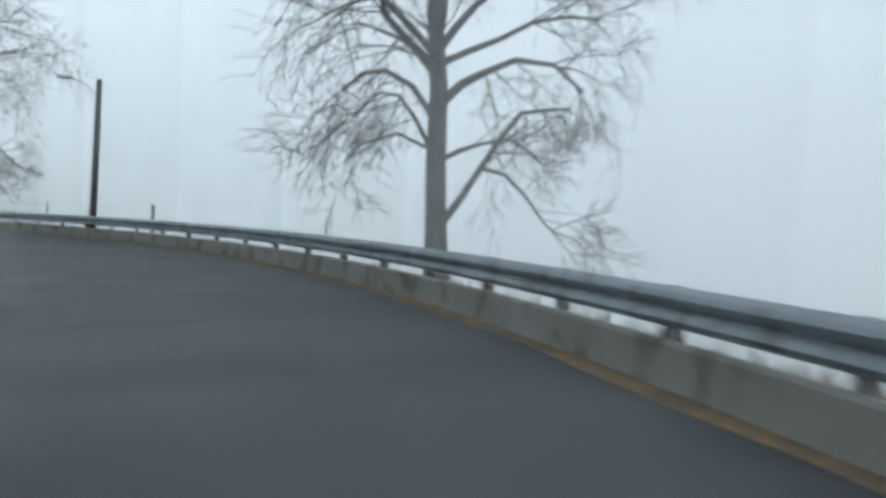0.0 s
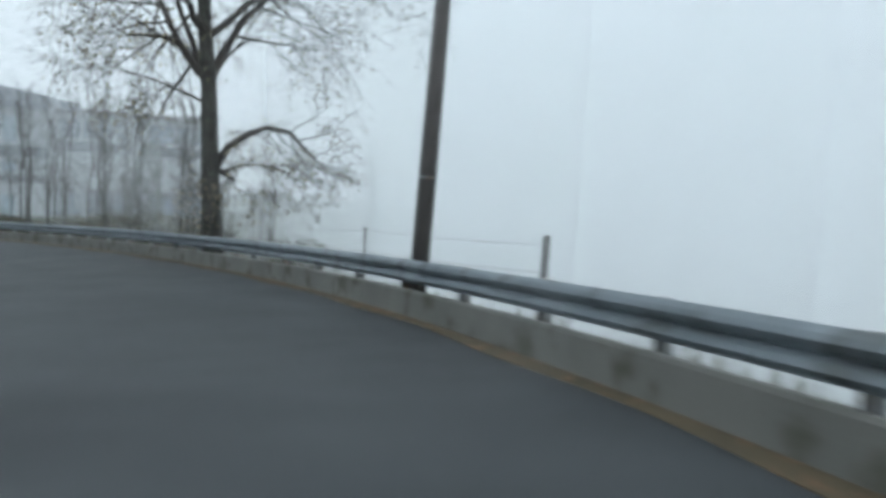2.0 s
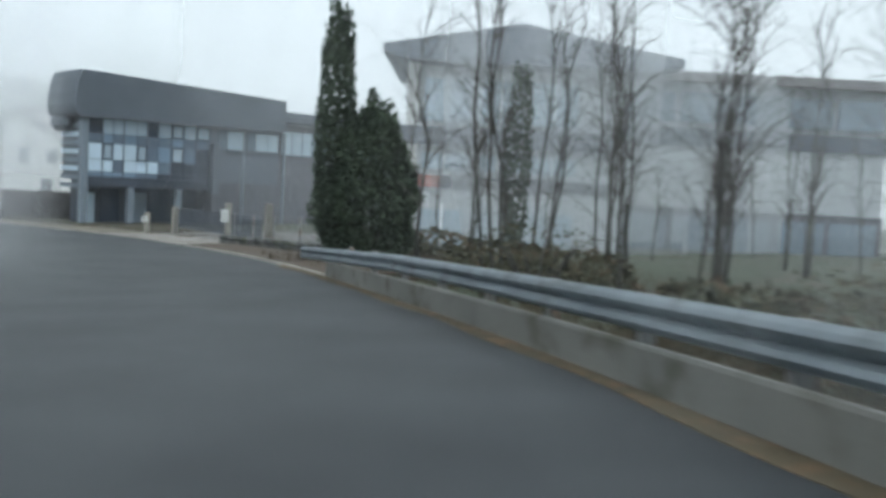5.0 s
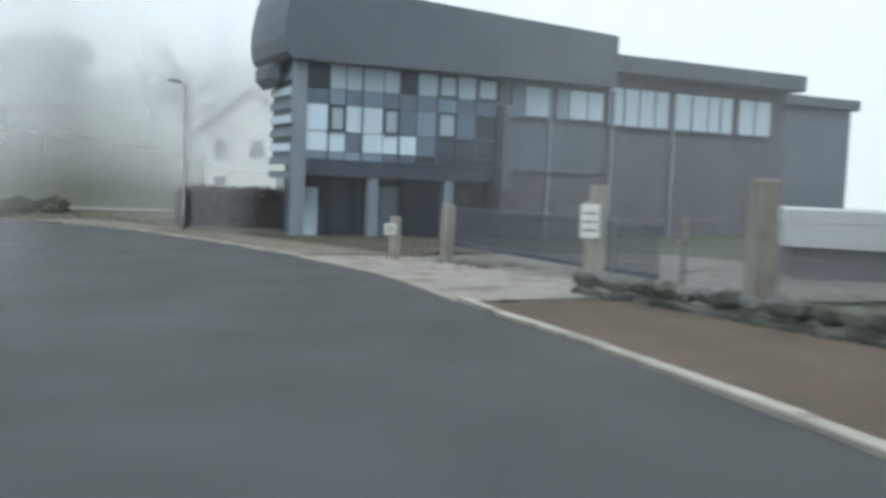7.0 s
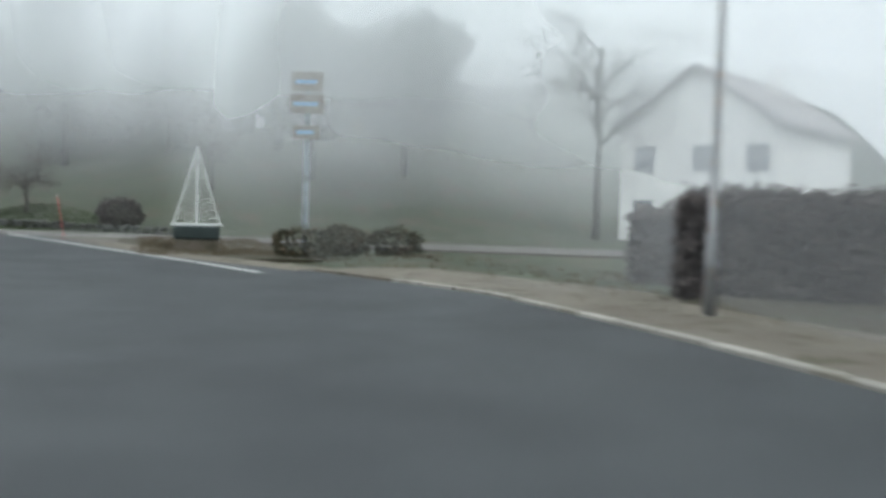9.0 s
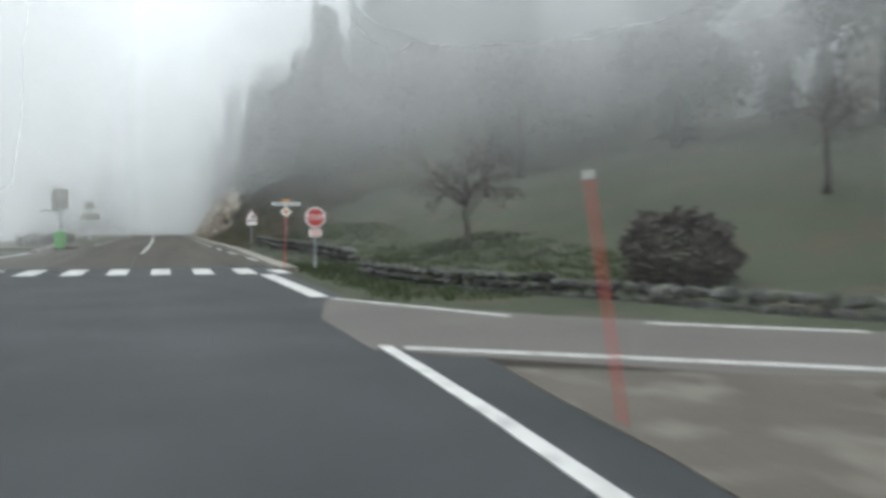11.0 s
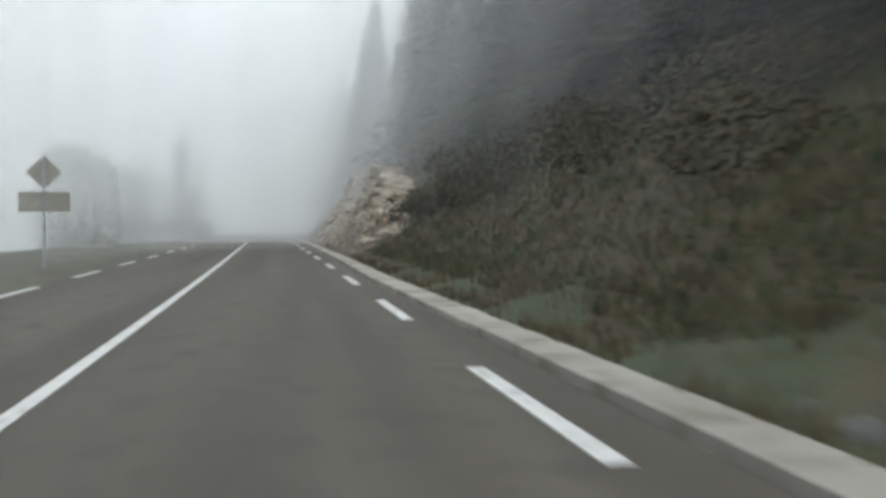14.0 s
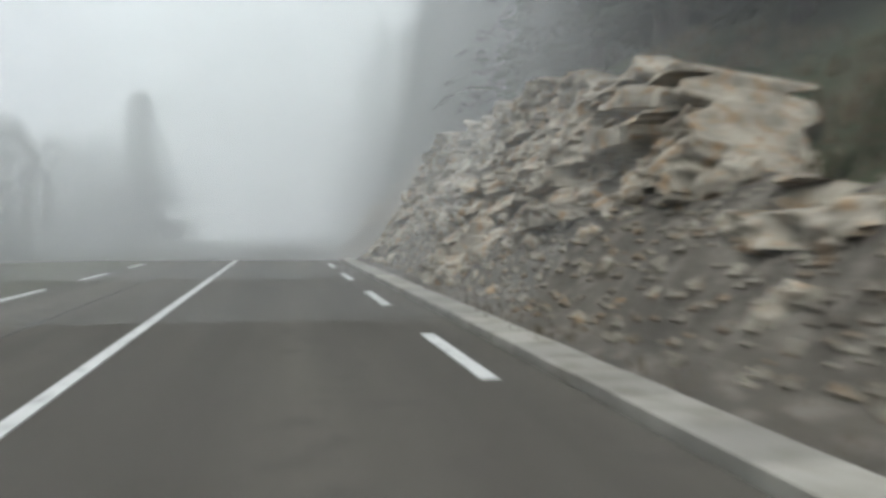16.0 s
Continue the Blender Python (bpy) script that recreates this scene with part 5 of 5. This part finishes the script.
# ---- the rock cutting: tilted beds of limestone blocks ----
def rock_cutting():
    face = thing("rock_face", "pale brown limestone cutting with tilted broken beds", "rock face")
    r = random.Random(17)

    def profile(s, z):
        """How far the face stands from the road: a battered slope of thin beds, dipping a little along the road, cut by joints and crumbled."""
        b = (z + 0.10 * (s - 240)) / 0.4 + 1.3 * noise.noise(Vector((s * 0.2, z * 0.35, 0))) + 0.45 * noise.noise(Vector((s * 0.9, z * 1.1, 4)))
        bed = math.floor(b)
        ledge = (b - bed) ** 1.6
        block = math.floor(s * (1.1 + 0.5 * noise.cell(Vector((bed + 0.5, 9.5, 0.5)))) + 0.5 * z + 0.37 * bed + 0.7 * noise.noise(Vector((s * 0.8, z * 0.8, 2))))
        hard = noise.cell(Vector((bed * 1.0 + 0.5, block + 0.5, 0.5)))
        return (3.95 + 0.62 * z + 0.16 * ledge * (0.3 + hard) + 0.34 * (hard - 0.5) + 0.55 * noise.noise(Vector((s * 0.25, z * 0.45, 3))) + 0.26 * noise.noise(Vector((s * 1.4, z * 1.7, 7)))
                + 0.17 * noise.noise(Vector((s * 3.6, z * 4.2, 1))) + 0.08 * noise.noise(Vector((s * 8.0, z * 9.0, 5))) + 0.8 * (1 - step(232, 235, s)))

    def crest(s):
        return 0.3 + 1.4 * step(231.5, 234, s) + 2.0 * step(239, 242.5, s) + 1.3 * step(243, 253, s) - 2.6 * step(266, 283, s) + 0.6 * noise.noise(Vector((s * 0.3, 0, 0))) + 0.5 * noise.noise(Vector((s * 0.9, 5, 0)))

    verts, faces = [], []
    n_s, n_z = 375, 110
    for i in range(n_s):
        s = 231.5 + i * 0.14
        for k in range(n_z):
            z = -0.25 + (crest(s) + 0.25) * k / (n_z - 2) if k < n_z - 1 else crest(s) - 0.25
            l = profile(s, z) + (1.6 if k == n_z - 1 else 0.0)
            verts.append(tuple(place(s, l, z)))
    for i in range(n_s - 1):
        for k in range(n_z - 1):
            a = i * n_z + k
            faces.append((a, a + n_z, a + n_z + 1, a + 1))
    me = bpy.data.meshes.new("bedrock")
    me.from_pydata(verts, [], faces)
    me.materials.append(M["rock"])
    beds = new("bedrock", me)
    beds.parent = face
    shapes = []
    for k in range(9):
        bm = bmesh.new()
        bmesh.ops.create_cube(bm, size=1.0)
        bmesh.ops.subdivide_edges(bm, edges=bm.edges[:], cuts=1, use_grid_fill=True)
        for v in bm.verts:
            v.co += Vector((noise.noise(v.co * 2 + Vector((k * 5, 0, 0))), noise.noise(v.co * 2 + Vector((0, k * 5, 0))), noise.noise(v.co * 2 + Vector((0, 0, k * 5))))) * 0.35
        shapes.append(finish(bm, "block", M["rock"]))
    for _ in range(230):
        s = 232.5 + 47 * r.random() ** 1.3
        z = (crest(s)) * r.random() ** (0.8 if r.random() < 0.6 else 2.0)
        p = place(s, profile(s, z) + 0.2, z)
        ob = new("block", r.choice(shapes))
        ob.parent = face
        big = r.uniform(0.12, 0.5) * (0.5 + 0.5 * step(236, 243, s))
        ob.matrix_basis = pose(p.x, p.y, p.z, r.uniform(-12, 12), r.uniform(-10, 10), heading(s) + r.uniform(-20, 20)) @ pose(0, 0, 0, -6) @ Matrix.Diagonal((0.9 * big, 1.5 * big, r.uniform(0.45, 0.9) * big, 1))
    return face


rock_cutting()
def scree_line(s):
    k = step(231, 235, s)
    return ((2.95, 0.0), (3.5, k * (0.2 + 0.12 * noise.noise(Vector((s * 0.8, 0, 0))))), (4.2, k * (0.95 + 0.35 * noise.noise(Vector((s * 0.5, 3, 0))))), (5.1, k * (1.75 + 0.3 * noise.noise(Vector((s * 0.7, 6, 0))))))


swept("scree", 231, 284, scree_line, M["scree"], "dark earthy scree at the foot of the rock", "scree", dz=0.4, thick=0.5)
swept("bank", 199.8, 238.5, lambda s: [(l, place_height(s, l) - 0.3 + 0.33 * step(200, 206, s) + 0.2 * step(3.4, 4.4, l) * step(202, 207, s)) for l in (3.4, 3.8, 4.4, 5.2, 6.2, 7.4, 8.8, 10.4, 12.4, 14.8)], M["brown_turf"], "steep bank of dead brown turf and moss", "bank", dz=0.8, thick=0.3)
r6 = random.Random(6)
small = []
for k in range(5):
    bm = bmesh.new()
    bmesh.ops.create_icosphere(bm, subdivisions=1, radius=0.5)
    for v in bm.verts:
        v.co *= r6.uniform(0.75, 1.15)
    small.append(finish(bm, "fallen_stone", M["rock"]))
for k in range(299):
    s = 206 + 70 * r6.random() ** 0.6
    l = r6.uniform(3.4, 6.5) if s < 232 else r6.uniform(3.3, 5.0)
    z = put(s, l).z if s < 232 else step(231, 235, s) * (0.1 + max(0.0, l - 3.55) * 1.2)
    p = place(s, l, z)
    q = r6.uniform(0.08, 0.2) if s < 233 else r6.uniform(0.1, 0.42)
    ob = new("fallen_stone", small[k % 5])
    ob.matrix_basis = pose(p.x, p.y, p.z + q * 0.2, r6.uniform(0, 360), r6.uniform(0, 360), 0) @ Matrix.Diagonal((q, q * r6.uniform(0.7, 1.3), q * 0.8, 1))
    tagged(ob, "pale fallen limestone lump on the bank", "stone", "fallen stones")


def rubble():
    """Loose pale rubble over the scree, too small to count."""
    r = random.Random(44)
    verts, faces = [], []
    for _ in range(2200):
        s, l = r.uniform(233, 282), r.uniform(3.3, 5.1)
        z = float(np.interp(l, [a for a, _ in scree_line(s)], [b for _, b in scree_line(s)]))
        c, q = place(s, l, z + 0.01), r.uniform(0.025, 0.11)
        i = len(verts)
        verts += [tuple(c + Vector((r.uniform(0.6, 1.2) * a, r.uniform(0.6, 1.2) * b, r.uniform(0.5, 1.0) * d)) * q) for a, b, d in ((1, 0, 0), (-1, 0, 0), (0, 1, 0), (0, -1, 0), (0, 0, 1), (0, 0, -1))]
        faces += [(i + a, i + b, i + d) for a, b, d in ((0, 2, 4), (2, 1, 4), (1, 3, 4), (3, 0, 4), (2, 0, 5), (1, 2, 5), (3, 1, 5), (0, 3, 5))]
    me = bpy.data.meshes.new("rubble")
    me.from_pydata(verts, [], faces)
    me.materials.append(M["rock"])
    tagged(new("rubble", me), "small pale limestone rubble on dark scree", "rubble", kind="stuff")


rubble()

# ---- vegetation of the bank and hillside ----
def tufts(name, label, spots, size, blades, material, category="grass"):
    """Loose grass: many thin blades in one sheet of stuff."""
    r = random.Random(len(spots))
    verts, faces = [], []
    for p in spots:
        for _ in range(blades):
            a = Vector((r.gauss(0, 0.12), r.gauss(0, 0.12), 0)) + p
            h = size * r.uniform(0.5, 1.2)
            lean = Vector((r.gauss(0, 0.35), r.gauss(0, 0.35), 1)).normalized() * h
            w = Vector((r.gauss(0, 1), r.gauss(0, 1), 0)).normalized() * 0.018
            i = len(verts)
            verts += [tuple(a - w), tuple(a + w), tuple(a + lean)]
            faces.append((i, i + 1, i + 2))
    me = bpy.data.meshes.new(name)
    me.from_pydata(verts, [], faces)
    me.materials.append(M[material])
    return tagged(new(name, me), label, category, kind="stuff")


r9 = random.Random(9)
tufts("bank_grass", "long wet grass on the roadside bank", [put(r9.uniform(171, 236), r9.uniform(2.98, 8.5)) for _ in range(3800)], 0.11, 9, "grass")
tufts("dry_grass", "brown dead grass on the roadside bank", [put(r9.uniform(196, 250), r9.uniform(2.95, 9)) for _ in range(2400)], 0.32, 9, "dry_grass")
tufts("corner_grass", "rough dark grass by the crossing", [put(r9.uniform(160, 175), r9.uniform(3.2, 10)) for _ in range(1500)], 0.14, 9, "grass")
tufts("turf_grass", "short brown grass at the junction corner", [Vector((r9.uniform(-104, -92), r9.uniform(80.0, 84.5), 0.0)) for _ in range(900)], 0.09, 8, "dry_grass")
low = lambda s, l: place(s, l, place_height(s, l) + 0.2)
tufts("bank_grass", "tangled wet grass on the steep bank", [low(r9.uniform(202, 240), r9.uniform(3.9, 15)) for _ in range(5600)], 0.26, 8, "grass")
tufts("dry_grass", "dead bracken and brown grass on the steep bank", [low(r9.uniform(202, 241), r9.uniform(3.9, 15)) for _ in range(4800)], 0.3, 8, "dry_grass")
tufts("verge_grass", "rough grass on the verges", [put(r9.uniform(80, 150), right_edge(115) + r9.uniform(0.5, 7)) for _ in range(900)], 0.16, 8, "dry_grass")
tufts("slope_grass", "long grass behind the guardrail", [put(r9.uniform(2, 90), r9.uniform(3.6, 12)) for _ in range(2200)], 0.45, 8, "dry_grass")
for j in range(34):
    s = r9.uniform(200, 240)
    l = r9.uniform(5.6, 12) if s < 234 else r9.uniform(9.2, 13)
    clump("bank_bush", "brown and green scrub on the steep bank", "bush", at_pose(s, l, -0.15), (r9.uniform(1.0, 1.9), r9.uniform(1.0, 1.6), r9.uniform(0.45, 0.9)), 1500, 0.065, "bramble", 200 + j, stems=3)

spruces = [spruce(50 + k, h, w) for k, (h, w) in enumerate(((17, 2.9), (20, 3.3), (14, 2.7), (18, 2.6)))]
for k, src in enumerate(spruces):
    src.matrix_basis = at_pose(216 + 7 * k, 17 + k, 0, 40 * k)
n = 0
for s0, s1, l0, l1, cnt, k0, k1 in ((203, 262, 13, 24, 34, 0.5, 0.72), (258, 345, 11, 24, 44, 0.65, 0.88), (266, 338, 7.5, 11.5, 22, 0.6, 0.95), (196, 330, 24, 46, 44, 0.4, 0.72), (186, 206, 20, 42, 14, 0.35, 0.55),
                                    (207, 234, 9, 14, 14, 0.5, 0.8), (234, 264, 9.5, 14, 18, 0.55, 0.9), (250, 282, 8.5, 12.5, 16, 0.5, 0.9)):
    for _ in range(cnt):
        m = at_pose(r9.uniform(s0, s1), r9.uniform(l0, l1), 0, r9.uniform(0, 360))
        k = r9.uniform(k0, k1)
        copy_thing(r9.choice(spruces), m @ Matrix.Diagonal((k * 1.35, k * 1.35, k, 1)))


def leafy_tree(at, height, radius, seed, label="broad evergreen tree standing hazy on the hillside"):
    """A broad tree: a forked trunk under several uneven masses of small leaves."""
    rng = random.Random(seed)
    tree = thing("tree", label, "tree", pose(at.x, at.y, at.z), group="hillside trees")
    bm, lf = bmesh.new(), bmesh.new()
    tube(bm, [(0, 0, -0.5), (0.1, 0, height * 0.4), (0, 0.2, height * 0.85)], [height * 0.022, height * 0.016, 0.06], 8)
    lobes = []
    for k in range(15):
        f = rng.uniform(0.32, 0.95)
        turn = k * 2.4
        reach = radius * (1.0 - 0.55 * abs(f - 0.5)) * rng.uniform(0.3, 0.85) * (1.2 - f * 0.6)
        c = Vector((math.cos(turn) * reach, math.sin(turn) * reach, height * f))
        tube(bm, [(0, 0, height * f * 0.75), c * 0.6 + Vector((0, 0, height * f * 0.35)), c], [height * 0.008, height * 0.005, 0.03], 5)
        lobes.append((c, radius * rng.uniform(0.3, 0.48)))
    for c, r in lobes:
        for _ in range(420):
            u = Vector((rng.gauss(0, 1), rng.gauss(0, 1), rng.gauss(0, 0.7))).normalized() * r * rng.uniform(0.35, 1.1)
            a = Vector((rng.gauss(0, 1), rng.gauss(0, 1), rng.gauss(0, 1))).normalized() * 0.24
            b = a.orthogonal().normalized() * 0.14
            lf.faces.new([lf.verts.new(c + u + q) for q in (-a, b, a, -b)])
    part("trunk", bm, M["bark"], tree, smooth=True)
    part("crown", lf, M["needles"], tree)
    return tree


for k, (x, y, h, w) in enumerate(((-151, 73.5, 15, 4.6), (-160, 64.5, 12, 4.2), (-137, 90, 15, 5.0), (-144, 82, 10, 4.0), (-150, 104, 16, 6.0), (-157, 71, 12, 4.2), (-156, 90, 14, 5), (-163, 75, 14, 5), (-124.5, 90.5, 11, 4.6), (-125.5, 97, 12, 5.2))):
    leafy_tree(Vector((x, y, terrain(x, y))), h, w, 500 + k)
for s, l in ((290, -8.6), (306, -14), (328, -12), (318, -22), (345, -16)):
    c = copy_thing(spruces[2], at_pose(s, l, 0, r9.uniform(0, 360)) @ Matrix.Diagonal((1.8, 1.8, 0.72, 1)))
    c["label"], c["group"] = "solitary spruce standing in fog beside the road", "roadside spruces"
for k in range(8):
    h = 3.4 + 0.6 * (k % 3)
    clump("tree", "misty pale leafy tree beside the far field", "tree", at_pose(258 + 4.5 * k, -11.5 - 2.0 * (k % 3), -0.2), (2.3 + 0.3 * (k % 2), 2.3, h), 2300, 0.13, "pale_leaf", 400 + k, stems=7, cone=0.3)
for j, (s, l) in enumerate(((214, -7.9), (216.5, -8.3), (207, -8.9), (219, -8.4))):
    clump("shrub", "low dark shrub beside the road", "bush", at_pose(s, l, -0.1), (1.2, 0.9, 0.5), 900, 0.08, "bramble", 300 + j, stems=3)
gable_house("house", "pale low house in fog beyond the road", pose(*(put(196, -21)), 0, 0, 100), 8, 10, 3.0, 2.2, "white_wall", chimney=False)


# ---- fog ----
def mist_bank(spots, thick, label="bank of thin pale fog", fade=8.0, base=0.5, ramp=6.0, high=50.0, closed=False, follow=True):
    """A hanging sheet of fog through the given places, soft at its ends and top; above the ground it thickens over the height ramp."""
    pts, dist = [], [0.0]
    for a, b in zip(spots, spots[1:]):
        n = max(1, int((b - a).length / 4))
        for i in range(n):
            pts.append(a + (b - a) * i / n)
    pts.append(spots[-1])
    for a, b in zip(pts, pts[1:]):
        dist.append(dist[-1] + (b - a).length)
    heights = [-0.5, 0.6, 1.6, 3.0, 5.0, 7.5, 11.0, 16.0, 23.0, 32.0, 42.0, high]
    verts, dens, faces = [], [], []
    for i, p in enumerate(pts):
        e = 1.0 if closed else step(0.0, fade, min(dist[i], dist[-1] - dist[i]))
        floor_z = terrain(p.x, p.y) if follow else -3.0
        for h in heights:
            verts.append((p.x, p.y, floor_z + h))
            dens.append(thick * e * (base + (1 - base) * step(0.0, ramp, h)) * (1.0 - step(0.55 * high, high, h)))
    rows = len(heights)
    for i in range(len(pts) - 1):
        for k in range(rows - 1):
            a = i * rows + k
            faces.append((a, a + rows, a + rows + 1, a + 1))
    me = bpy.data.meshes.new("fog_bank")
    me.from_pydata(verts, [], faces)
    me.polygons.foreach_set("use_smooth", [True] * len(me.polygons))
    at = me.attributes.new("droplets", "FLOAT", "POINT")
    at.data.foreach_set("value", dens)
    me.materials.append(M["mist"])
    return tagged(new("fog_bank", me), label, "fog", kind="stuff")


# along the bend, beyond the parapet
mist_bank([place(s, 4.15) for s in range(-50, 50, 6)], 0.10, base=1.0)
mist_bank([place(s, 13) for s in range(-50, 66, 6)], 0.5, base=1.0)
mist_bank([place(s, 24) for s in range(-50, 72, 6)], 0.85, base=1.0)
mist_bank([place(s, 36) for s in range(-50, 80, 6)], 0.92, base=1.0)
mist_bank([place(92, l) for l in (7, 14, 30, 60)], 0.35, base=0.8, fade=6)
mist_bank([place(68, l) for l in (5, 14, 30, 50)], 0.25, base=0.8, fade=6)
# thin curtains across both verges round the bend, one behind the other
for s in range(8, 132, 7):
    thin = 0.05 if s < 24 else 0.09 if s < 66 else 0.018
    mist_bank([place(s, l) for l in (1.7, 2.6, 4, 6, 10, 18, 30)], thin, base=0.8, ramp=4, fade=2.2)
    if s < 120:
        mist_bank([place(s, l) for l in (-1.9, -3, -5, -8, -14, -24)], 0.15 if s < 46 else 0.07 if s < 88 else 0.13, base=0.7, ramp=4, fade=2.2)
# before and behind the office and across the foot of the meadow
mist_bank([place(s, 6.0) for s in range(132, 152, 3)], 0.26, base=0.2, ramp=5, fade=5)
mist_bank([place(128, l) for l in (5, 10, 16, 26)], 0.2, base=0.8, ramp=3, fade=6)
mist_bank([Vector((-108, 88, 0)), Vector((-88, 122, 0))], 0.28, base=0.3, ramp=4, fade=9)
mist_bank([Vector((-67.2, 86.5, 0)), Vector((-78, 89.0, 0)), Vector((-85, 90.6, 0))], 0.16, base=0.9, ramp=3, fade=2)
for s, t in ((88, 0.05), (98, 0.06)):
    mist_bank([place(s, l) for l in (2.8, 5, 9, 16, 30)], t, base=0.7, ramp=3, fade=2.5)
mist_bank([Vector((-118, 83, 0)), Vector((-124, 125, 0))], 0.3, base=0.3, ramp=5, fade=9)
mist_bank([Vector((-160, 84, 0)), Vector((-164, 140, 0))], 0.8, base=0.8, ramp=5, fade=9)
# over the hillside and its woods, thicker towards the cloud
for l, t in ((20, 0.3), (30, 0.42), (42, 0.5), (58, 0.45)):
    mist_bank([place(s, l) for s in range(156, 340, 6)], min(0.95, 1.3 * t), base=0.05, ramp=14, fade=16, high=60)
# curtains across both verges, one behind the other along the straight
for s, t, low, ramp in ((154, 0.36, 0.06, 11), (166, 0.38, 0.08, 11), (177, 0.36, 0.1, 11), (187, 0.28, 0.15, 10), (197, 0.15, 0.3, 6), (207, 0.13, 0.3, 5), (217, 0.13, 0.3, 5), (227, 0.14, 0.3, 5), (237, 0.15, 0.2, 5), (247, 0.18, 0.2, 5), (257, 0.22, 0.3, 5)):
    mist_bank([place(s, l) for l in (2.2, 4, 6, 10, 20, 34, 50, 70)], t, base=low, ramp=ramp, fade=5, high=60)
    if s > 170:
        mist_bank([place(s - 4, l) for l in (-3, -5, -8, -14, -24, -40, -60)], t, base=0.3, ramp=3, fade=3, high=60)
# on the falling side of the straight
mist_bank([place(s, -16) for s in range(150, 340, 6)], 0.22, base=0.3, ramp=4, fade=16)
mist_bank([place(s, -24) for s in range(150, 340, 6)], 0.65, base=0.6, ramp=5, fade=16)
# where the road runs into the cloud
for s, t in ((243, 0.12), (254, 0.18), (268, 0.34), (282, 0.4), (297, 0.5), (316, 0.6), (340, 0.8)):
    mist_bank([place(s, l) for l in (-90, -40, -14, 0, 14, 40, 90)], t, base=0.75, high=80, fade=20)
RING = ((60, -80), (72, 0), (55, 80), (10, 140), (-60, 180), (-150, 175), (-250, 130), (-320, 40), (-310, -60), (-250, -120), (-100, -140), (0, -130), (60, -80))
mist_bank([Vector((x, y, 0)) for x, y in RING], 1.0, "wall of dense fog closing the valley", base=1.0, high=90, closed=True, follow=False)
